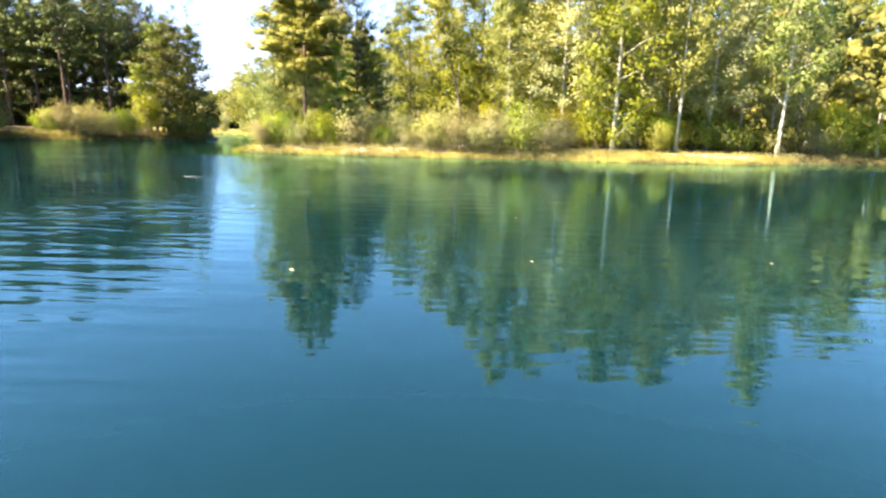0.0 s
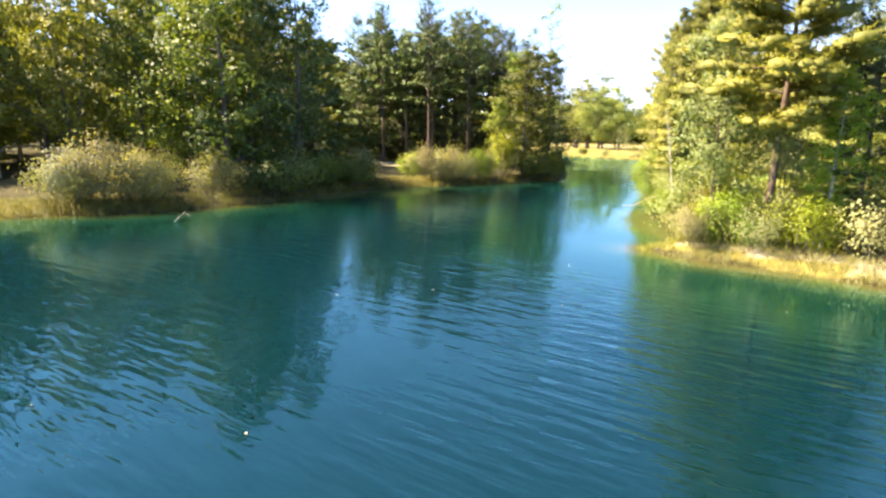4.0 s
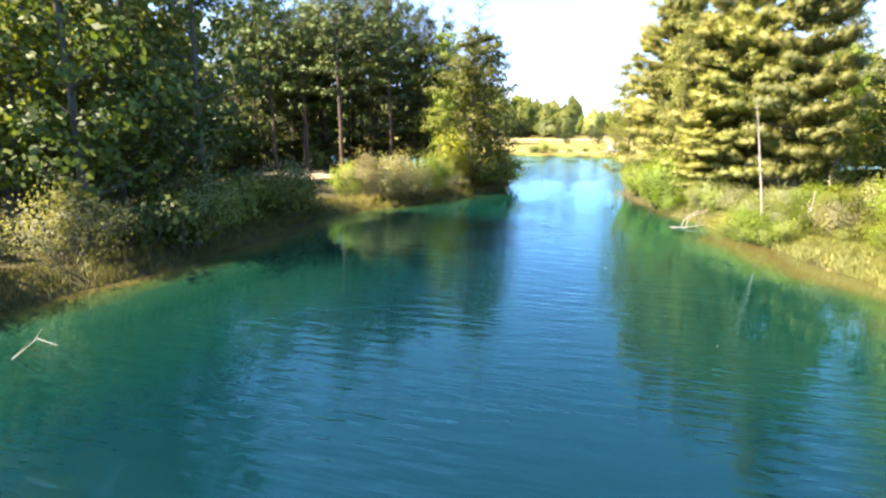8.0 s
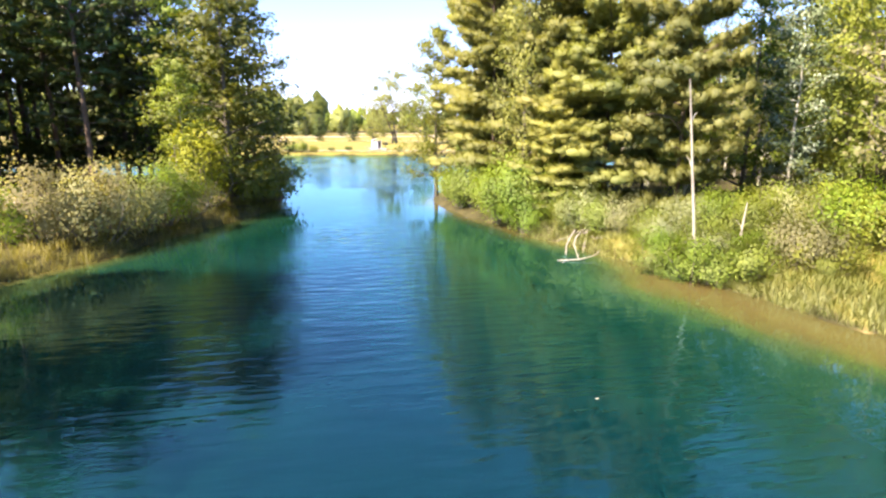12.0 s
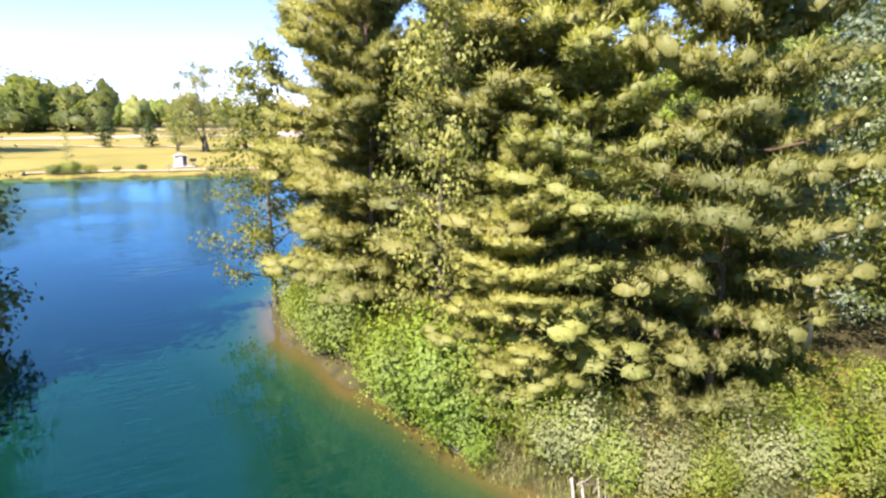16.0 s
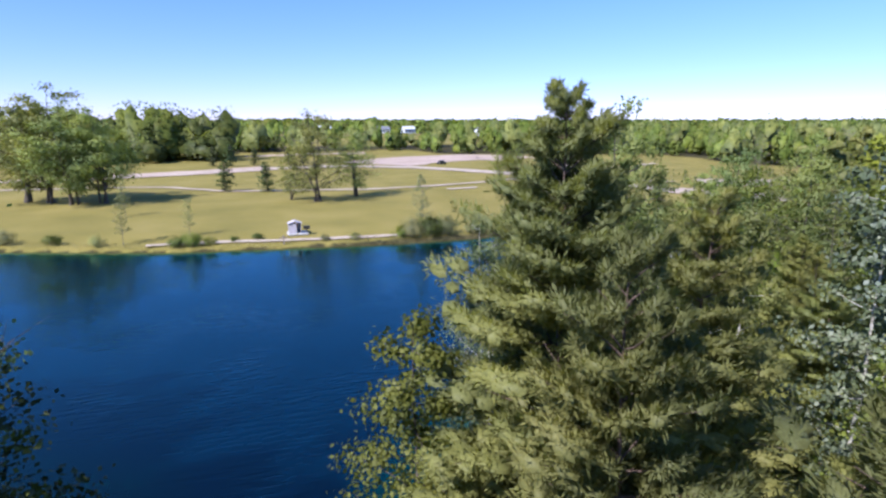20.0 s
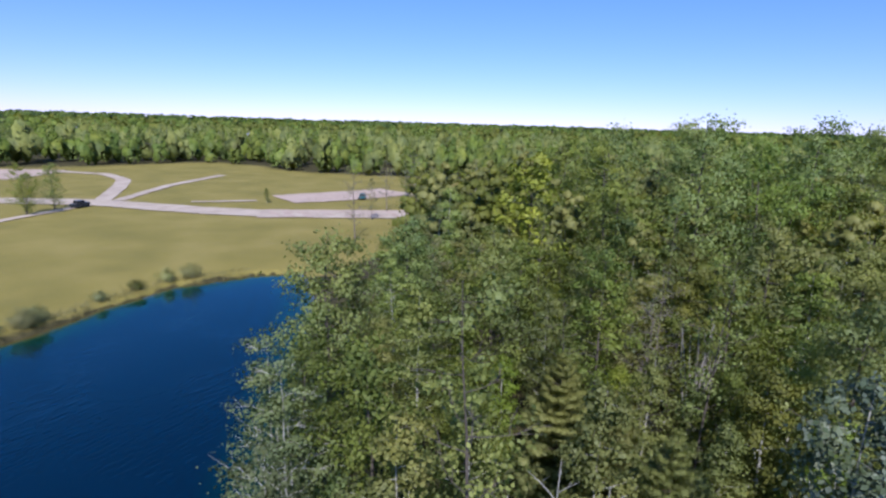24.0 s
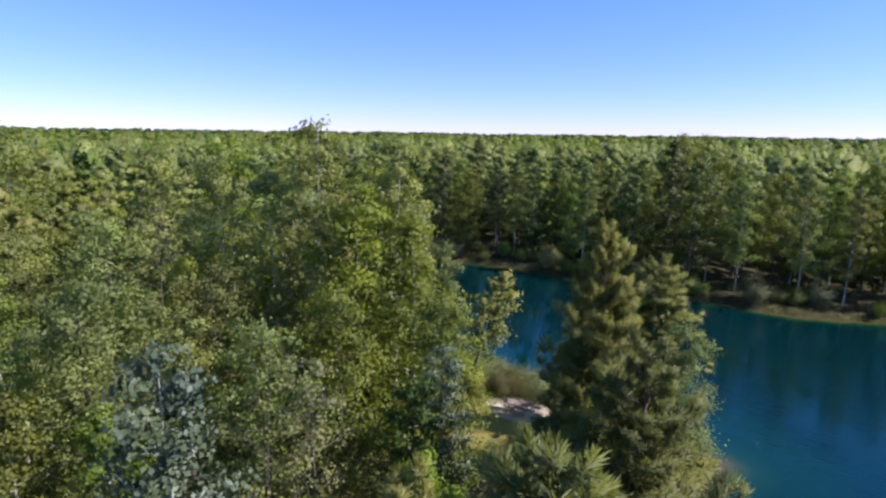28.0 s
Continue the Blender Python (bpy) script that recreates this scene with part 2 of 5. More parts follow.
def quad_mesh(name, verts, faces, mats, smooth=False, normals=None):
    """A mesh of four-sided faces from arrays."""
    me = bpy.data.meshes.new(name)
    verts, faces = np.asarray(verts, np.float32), np.asarray(faces, np.int32)
    me.vertices.add(len(verts))
    me.vertices.foreach_set("co", verts.ravel())
    me.loops.add(faces.size)
    me.loops.foreach_set("vertex_index", faces.ravel())
    me.polygons.add(len(faces))
    me.polygons.foreach_set("loop_start", np.arange(0, faces.size, faces.shape[1], dtype=np.int32))
    if smooth:
        me.polygons.foreach_set("use_smooth", np.ones(len(faces), bool))
    me.update(calc_edges=True)
    if normals is not None:
        me.attributes.new("custom_normal", "FLOAT_VECTOR", "POINT").data.foreach_set("vector", np.asarray(normals, np.float32).ravel())
    for m in mats if isinstance(mats, (list, tuple)) else [mats]:
        me.materials.append(m)
    return me


def sheet(name, xs, ys, z_of, mat):
    gx, gy = np.meshgrid(xs, ys)
    d = shore_distance(gx, gy)
    gz = z_of(gx, gy, d)
    n, m = len(xs), len(ys)
    i = (np.arange(m - 1)[:, None] * n + np.arange(n - 1)[None]).ravel()
    me = quad_mesh(name, np.stack([gx, gy, gz], -1).reshape(-1, 3), np.stack([i, i + 1, i + n + 1, i + n], 1), mat, True)
    return me, gx.ravel(), gy.ravel(), d.ravel()


def attribute(me, name, values):
    a = me.attributes.new(name, "FLOAT", "POINT")
    a.data.foreach_set("value", np.asarray(values, np.float32))


def spread(lo, hi, near, far, steps):
    out = np.geomspace(near, far, steps)
    return np.concatenate([lo - out[::-1], np.arange(lo, hi + 0.01, near), hi + out])


# zones of the ground, as shares from 0 to 1: mown meadow, and bare sand
def meadow_share(x, y):
    north = step(y + 13 * step(x, 29, 38), 126, 133) * (1 - step(y + 0.16 * x, 304, 330)) * step(x, -190, -150) * (1 - step(x + 8 * ripple(x, y, 20.0), 150, 172))
    bank = step(x, -16.5, -15) * (1 - step(x, -6.5, -4)) * step(y, 35, 37) * (1 - step(y, 54, 57))
    spit = step(x, -13, -12) * (1 - step(x, 8, 10)) * step(y, 33, 34) * (1 - step(y, 38, 41))
    beach = step(x, 6, 10) * (1 - step(x, 26, 31)) * step(y, 33, 35) * (1 - step(y, 38.5, 41))
    glade = 0.9 * step(x, -9, -6) * (1 - step(x, 2, 4)) * step(y, 38, 40) * (1 - step(y, 46, 49))
    tip = step(x, -46, -42) * (1 - step(x, -40, -39)) * step(y, 22, 24) * (1 - step(y, 30, 32))
    lots = step(x, -100, -85) * (1 - step(x, 50, 70)) * step(y, 238, 248) * (1 - step(y, 340, 352))
    farm = 1 - step(np.hypot((x - 45) / 110, (y - 490) / 120), 0.9, 1.05)
    return np.maximum.reduce([north, bank, spit, beach, glade, 0.8 * tip, farm, lots])


def sand_share(x, y):
    table = 1 - step(np.hypot((x + 0.6) / 3.6, (y - 38.6) / 2.0), 0.7, 1.1)
    trail = 1 - step(np.abs(y - 36.6 - 0.9 * np.sin(x / 4)) + 9 * (x < -9) + 9 * (x > 4), 0.5, 1.1)
    beach = 1 - step(np.hypot((x - 18.5) / 4.5, (y - 36.9) / 0.8), 0.6, 1.2)
    wood = 0.5 * (1 - step(np.hypot((x + 47) / 9, (y - 66) / 7), 0.6, 1.1))
    clearing = 0.45 * (1 - step(np.hypot((x + 7.5) / 2.6, (y - 45) / 2.6), 0.5, 1.1))
    rim = 0.8 * (1 - step(np.abs(y - 35.3), 0.5, 1.2)) * step(x, -13, -12) * (1 - step(x, 7, 9))
    return np.maximum.reduce([table, trail, beach, wood, clearing, rim])


def ground_material():
    m, nt, p = material("ground")
    geo = nt.nodes.new("ShaderNodeNewGeometry")
    pos = geo.outputs["Position"]
    big = node(nt, "ShaderNodeTexNoise", Scale=0.09, Detail=5.0)
    mid = node(nt, "ShaderNodeTexNoise", Scale=0.9, Detail=6.0)
    fine = node(nt, "ShaderNodeTexNoise", Scale=9.0, Detail=5.0)
    for n in (big, mid, fine):
        nt.links.new(pos, n.inputs["Vector"])
    litter = ramp(nt, mid.outputs["Fac"], ((0.3, (0.028, 0.026, 0.012)), (0.55, (0.060, 0.052, 0.022)), (0.75, (0.095, 0.078, 0.036))))
    grass = ramp(nt, big.outputs["Fac"], ((0.3, (0.165, 0.142, 0.030)), (0.5, (0.230, 0.188, 0.042)), (0.7, (0.290, 0.232, 0.065))))
    grass = mix_rgb(nt, 0.4, grass, ramp(nt, fine.outputs["Fac"], ((0.3, (0.120, 0.112, 0.022)), (0.7, (0.310, 0.250, 0.080)))))
    sand = ramp(nt, mid.outputs["Fac"], ((0.3, (0.380, 0.300, 0.205)), (0.7, (0.560, 0.470, 0.350))))
    sand = mix_rgb(nt, 0.3, sand, ramp(nt, fine.outputs["Fac"], ((0.35, (0.200, 0.150, 0.095)), (0.65, (0.620, 0.540, 0.420)))))
    bed = ramp(nt, mid.outputs["Fac"], ((0.3, (0.150, 0.110, 0.042)), (0.7, (0.310, 0.235, 0.095))))

    def share(name):
        a = nt.nodes.new("ShaderNodeAttribute")
        a.attribute_name = name
        s = nt.nodes.new("ShaderNodeMath")
        s.operation = "MULTIPLY_ADD"
        s.inputs[1].default_value = 1.4
        s.inputs[2].default_value = -0.72
        nt.links.new(a.outputs["Fac"], s.inputs[0])
        t = nt.nodes.new("ShaderNodeMath")
        t.operation = "ADD"
        t.use_clamp = True
        nt.links.new(s.outputs[0], t.inputs[0])
        nt.links.new(mid.outputs["Fac"], t.inputs[1])
        return ramp(nt, t.outputs[0], ((0.34, (0, 0, 0)), (0.70, (1, 1, 1))))

    c = mix_rgb(nt, share("meadow"), litter, grass)
    c = mix_rgb(nt, share("sand"), c, sand)
    c = mix_rgb(nt, share("bed"), c, bed)
    nt.links.new(c, p.inputs["Base Color"])
    p.inputs["Roughness"].default_value = 0.95
    p.inputs["Specular IOR Level"].default_value = 0.15
    bp = nt.nodes.new("ShaderNodeBump")
    bp.inputs["Strength"].default_value, bp.inputs["Distance"].default_value = 0.6, 0.08
    nt.links.new(fine.outputs["Fac"], bp.inputs["Height"])
    nt.links.new(bp.outputs[0], p.inputs["Normal"])
    return m


def water_material(name, deep_water):
    """A clear surface over turquoise water that hides its bed with depth; deep water scatters the light sideways."""
    m, nt, p = material(name)
    nt.nodes.remove(p)
    dep = nt.nodes.new("ShaderNodeAttribute")
    dep.attribute_name = "depth"
    geo = nt.nodes.new("ShaderNodeNewGeometry")
    hide = ramp(nt, dep.outputs["Fac"], ((0.0, (0.35,) * 3), (0.03, (0.75,) * 3), (0.09, (0.95,) * 3), (0.2, (1, 1, 1))))
    cloud = node(nt, "ShaderNodeTexNoise", Scale=0.07, Detail=3.0)
    nt.links.new(geo.outputs["Position"], cloud.inputs["Vector"])
    deep = ramp(nt, cloud.outputs["Fac"], ((0.3, (0.0003, 0.0066, 0.0195)), (0.7, (0.0005, 0.0080, 0.0225))))
    shoal = ramp(nt, dep.outputs["Fac"], ((0.0, (0.160, 0.115, 0.042)), (0.045, (0.098, 0.080, 0.025)), (0.085, (0.035, 0.055, 0.018)), (0.16, (0.0070, 0.0340, 0.0190)), (0.28, (0.0018, 0.0225, 0.0150)), (0.62, (0.0006, 0.0172, 0.0170))))
    body = mix_rgb(nt, ramp(nt, dep.outputs["Fac"], ((0.55, (0, 0, 0)), (1.0, (1, 1, 1)))), shoal, deep)
    diff = nt.nodes.new("ShaderNodeSubsurfaceScattering" if deep_water else "ShaderNodeBsdfDiffuse")
    if deep_water:
        diff.falloff = "BURLEY"
        diff.inputs["Scale"].default_value = 1.0
        diff.inputs["Radius"].default_value = (0.8, 2.2, 2.6)
    nt.links.new(body, diff.inputs["Color"])
    clear = nt.nodes.new("ShaderNodeBsdfTransparent")
    clear.inputs["Color"].default_value = (0.92, 0.82, 0.52, 1)
    under = nt.nodes.new("ShaderNodeMixShader")
    nt.links.new(hide, under.inputs[0])
    nt.links.new(clear.outputs[0], under.inputs[1])
    nt.links.new(diff.outputs[0], under.inputs[2])
    # wind ripples in patches, and a fine shiver everywhere
    mp = nt.nodes.new("ShaderNodeMapping")
    mp.inputs["Rotation"].default_value = (0, 0, radians(8))
    mp.inputs["Scale"].default_value = (0.35, 1.5, 1)
    nt.links.new(geo.outputs["Position"], mp.inputs["Vector"])
    w1 = node(nt, "ShaderNodeTexNoise", Scale=2.0, Detail=2.0)
    nt.links.new(mp.outputs[0], w1.inputs["Vector"])
    w2 = node(nt, "ShaderNodeTexNoise", Scale=1.1, Detail=3.0)
    nt.links.new(geo.outputs["Position"], w2.inputs["Vector"])
    patch = node(nt, "ShaderNodeTexNoise", Scale=0.11, Detail=1.0)
    nt.links.new(geo.outputs["Position"], patch.inputs["Vector"])
    windy = ramp(nt, patch.outputs["Fac"], ((0.40, (0.25,) * 3), (0.60, (1, 1, 1))))
    lee = nt.nodes.new("ShaderNodeAttribute")
    lee.attribute_name = "wind"
    windy = mix_rgb(nt, 1.0, windy, ramp(nt, lee.outputs["Fac"], ((0.0, (0.12,) * 3), (1.0, (1, 1, 1)))), "MULTIPLY")
    b1 = nt.nodes.new("ShaderNodeBump")
    b1.inputs["Distance"].default_value = 0.052
    nt.links.new(windy, b1.inputs["Strength"])
    nt.links.new(w1.outputs["Fac"], b1.inputs["Height"])
    b2 = nt.nodes.new("ShaderNodeBump")
    b2.inputs["Distance"].default_value, b2.inputs["Strength"].default_value = 0.02, 0.2
    nt.links.new(w2.outputs["Fac"], b2.inputs["Height"])
    nt.links.new(b1.outputs[0], b2.inputs["Normal"])
    gloss = nt.nodes.new("ShaderNodeBsdfGlossy")
    gloss.inputs["Color"].default_value = (0.52, 0.88, 0.94, 1)
    gloss.inputs["Roughness"].default_value = 0.03
    nt.links.new(b2.outputs[0], gloss.inputs["Normal"])
    fres = nt.nodes.new("ShaderNodeFresnel")
    fres.inputs["IOR"].default_value = 1.5
    nt.links.new(b2.outputs[0], fres.inputs["Normal"])
    top = nt.nodes.new("ShaderNodeMixShader")
    nt.links.new(fres.outputs[0], top.inputs[0])
    nt.links.new(under.outputs[0], top.inputs[1])
    nt.links.new(gloss.outputs[0], top.inputs[2])
    nt.links.new(top.outputs[0], nt.nodes["Material Output"].inputs["Surface"])
    return m


me, gx, gy, gd = sheet("ground", spread(-64, 72, 1.0, 4300, 46), spread(-24, 150, 1.0, 4300, 46), ground_z, ground_material())
attribute(me, "meadow", meadow_share(gx, gy) * step(gd, -0.2, 0.4))
attribute(me, "sand", sand_share(gx, gy) * step(gd, 0.2, 0.8))
attribute(me, "bed", 1 - step(gd, -1.1, -0.2))
ground = tagged(new("ground", me), "wooded land with a yellow-green mown meadow and sandy banks", "ground", kind="structure")
me, wx, wy, wd = sheet("water", np.arange(-92, 72, 1.0), np.arange(-18, 148, 1.0), lambda x, y, d: 0 * x, water_material("pond_water", True))
me.materials.append(water_material("shallow_pond_water", False))
# the wind reaches the middle of the pond and its west side, not the lee of the spit
attribute(me, "wind", step(-wd, 3, 8) * (1 - 0.8 * step(wx - 0.15 * wy, -6, 0) * (1 - step(wy, 40, 48))))
depth = np.clip(-ground_z(wx, wy, wd) / 6.0, 0, 1)
attribute(me, "depth", depth)
corner = np.empty(len(me.loops), np.int32)
me.loops.foreach_get("vertex_index", corner)
me.polygons.foreach_set("material_index", (depth[corner].reshape(-1, 4).min(1) < 0.28).astype(np.int32))
water = tagged(new("water", me), "clear turquoise pond with faint wind ripples", "pond", kind="structure")

# ---- plants: how each kind is built ----
RNG = np.random.default_rng(7)


def unit(v):
    return v / (np.linalg.norm(v, axis=-1, keepdims=True) + 1e-9)


def tubes(lines, sides=6):
    """Tapered stems: each line is a list of (point, radius). Returns vertices and faces."""
    V, F, n0 = [], [], 0
    turn = np.linspace(0, 2 * np.pi, sides, endpoint=False)
    for line in lines:
        pts = np.array([p for p, _ in line], float)
        rad = np.array([r for _, r in line], float)
        way = unit(np.gradient(pts, axis=0))
        side = unit(np.cross(way, np.where(np.abs(way[:, 2:3]) > 0.9, [[1.0, 0, 0]], [[0, 0, 1.0]])))
        other = np.cross(way, side)
        ring = pts[:, None] + rad[:, None, None] * (np.cos(turn)[None, :, None] * side[:, None] + np.sin(turn)[None, :, None] * other[:, None])
        V.append(ring.reshape(-1, 3))
        k = np.arange(sides)
        for j in range(len(line) - 1):
            a, b = n0 + j * sides, n0 + (j + 1) * sides
            F.append(np.stack([a + k, a + (k + 1) % sides, b + (k + 1) % sides, b + k], 1))
        n0 += len(line) * sides
    return np.concatenate(V), np.concatenate(F)


def blades(centres, along, across, face):
    """Leaf or needle cards: diamonds at the centres, with their half lengths and half widths as vectors; face: the way that each one's
    clump faces there, which rounds the light over the clump."""
    across = np.where((np.cross(along, across) * face).sum(-1, keepdims=True) < 0, -across, across)
    V = np.stack([centres - along, centres - across, centres + along, centres + across], 1).reshape(-1, 3)
    return V, np.arange(len(V)).reshape(-1, 4), np.repeat(unit(face), 4, 0)


def leaf_cards(centres, hubs, size, rng, up=0.45):
    """Leaves of about that length at the centres, which face away from the middle of their clump and up."""
    n = len(centres)
    face = unit(unit(centres - hubs) * 0.75 + unit(centres * [1, 1, 0]) * 0.45 + [0, 0, up])
    normal = unit(rng.normal(size=(n, 3)) * 0.75 + face)
    along = unit(np.cross(normal, rng.normal(size=(n, 3))))
    across = np.cross(normal, along)
    s = size * rng.uniform(0.65, 1.3, (n, 1))
    return blades(centres, along * s * 0.5, across * s * 0.36, unit(face + 0.35 * normal))


def bent(start, end, bow, rng, n=5):
    t = np.linspace(0, 1, n)[:, None]
    return start + (end - start) * t + np.sin(np.pi * t) * bow * rng.normal(size=3) + [0, 0, 0]


def puff_shape(rings=4, around=7):
    """A unit lump: points on a ball, and its faces."""
    phi = np.linspace(0.12, math.pi - 0.12, rings + 1)
    th = np.linspace(0, 2 * math.pi, around, endpoint=False)
    v = np.stack([np.sin(phi)[:, None] * np.cos(th), np.sin(phi)[:, None] * np.sin(th), np.cos(phi)[:, None] + 0 * th], -1).reshape(-1, 3)
    k = np.arange(around)
    f = [np.stack([r * around + k, (r + 1) * around + k, (r + 1) * around + (k + 1) % around, r * around + (k + 1) % around], 1) for r in range(rings)]
    return v, np.concatenate(f)


PUFF = puff_shape(3, 6)


def broadleaf(seed, height, width, base, leaf, count, clumps, bark_r=0.14, lean=0.0, stems=1, droop=0.15, gappy=0.0, squash=0.8, twigs=0, core=0.0):
    """Trunk, limbs and leaves of a leafy tree: wood lines and leaf centres. base: the share of the height that is bare."""
    rng = np.random.default_rng(seed)
    wood, tips = [], []
    for s in range(stems):
        foot = np.array([0, 0, -0.3]) + (rng.normal(size=3) * [0.35, 0.35, 0] if stems > 1 else 0)
        h = height * (1 if s == 0 else rng.uniform(0.75, 0.97))
        out = rng.normal(size=2) * (0.10 if stems == 1 else 0.2) * width + (lean * height if s == 0 else lean * height * 0.8, 0)
        top = np.array([out[0], out[1], h])
        n = 9
        t = np.linspace(0, 1, n)[:, None]
        spine = foot + (top - foot) * t + np.cumsum(rng.normal(size=(n, 3)) * [0.012, 0.012, 0] * h * 0.5, 0) * t
        radius = bark_r * (1 - t[:, 0] * 0.93) * (1.35 - 0.35 * np.minimum(1, t[:, 0] * 8)) / math.sqrt(stems)
        wood.append(list(zip(spine, radius)))
        for k in range(int(clumps / stems)):
            f = base + (0.98 - base) * (k + rng.uniform(0.2, 0.8)) / (clumps / stems)
            j = min(int(f * (n - 1)), n - 2)
            p = spine[j] + (spine[j + 1] - spine[j]) * (f * (n - 1) - j)
            u = (f - base) / (1 - base)
            reach = width * (0.35 + 0.65 * math.sin(math.pi * min(1, 0.22 + 0.78 * u) ** 0.85)) * rng.uniform(0.6, 1.1)
            a = 2.4 * k + rng.uniform(-0.5, 0.5)
            rise = reach * rng.uniform(0.25, 0.75) * (1.2 - u)
            q = p + [math.cos(a) * reach, math.sin(a) * reach, rise]
            q[2] = min(q[2], height)
            limb = bent(p, q, 0.07 * reach, rng, 4)
            r0 = max(0.012, radius[j] * 0.42)
            wood.append(list(zip(limb, np.linspace(r0, 0.008, 4))))
            for w in range(twigs):
                s0 = limb[1] + (q - limb[1]) * rng.uniform(0, 0.9)
                s1 = s0 + unit((q - p) * [1, 1, 0.6] + rng.normal(size=3) * reach * 0.55 + [0, 0, 0.4 * reach]) * reach * rng.uniform(0.3, 0.65)
                wood.append(list(zip(bent(s0, s1, 0.05 * reach, rng, 3), (0.014, 0.010, 0.005))))
            tips += [(q, reach), (limb[2] + rng.normal(size=3) * 0.15, reach * 0.9), (limb[1] + rng.normal(size=3) * 0.3, reach * 0.7)]
        tips.append((top, width * 0.5))
    tips = [x for x in tips if rng.uniform() > gappy]
    each = max(3, int(count / len(tips)))
    centres, hubs = [], []
    for q, reach in tips:
        spreadv = np.array([0.30, 0.30, 0.24 * squash]) * (0.55 + 0.35 * reach)
        c = q + rng.normal(size=(each, 3)) * spreadv
        c[:, 2] -= droop * np.abs(rng.normal(size=each)) * spreadv[2]
        centres.append(c)
        hubs.append(np.repeat(q[None], each, 0))
    centres, hubs = np.concatenate(centres), np.concatenate(hubs)
    keep = centres[:, 2] > 0.25
    V, F, N = leaf_cards(centres[keep], hubs[keep], leaf, rng)
    if core:                                         # the inner mass of leaves of each clump
        lumps, faces = [], []
        for q, reach in tips:
            v = PUFF[0] * (1 + 0.2 * rng.normal(size=(len(PUFF[0]), 1))) * np.array([0.46, 0.46, 0.36]) * (0.55 + 0.35 * reach) * core
            lumps.append(v + q)
            faces.append(unit(PUFF[0] + unit(q * [1, 1, 0] + 1e-6) * 0.5 + [0, 0, 0.45]))
        F2 = (PUFF[1][None] + (np.arange(len(lumps)) * len(PUFF[0]))[:, None, None] + len(V)).reshape(-1, 4)
        V, F, N = np.concatenate([V, *lumps]), np.concatenate([F, F2]), np.concatenate([N, *faces])
    return wood, (V, F, N)


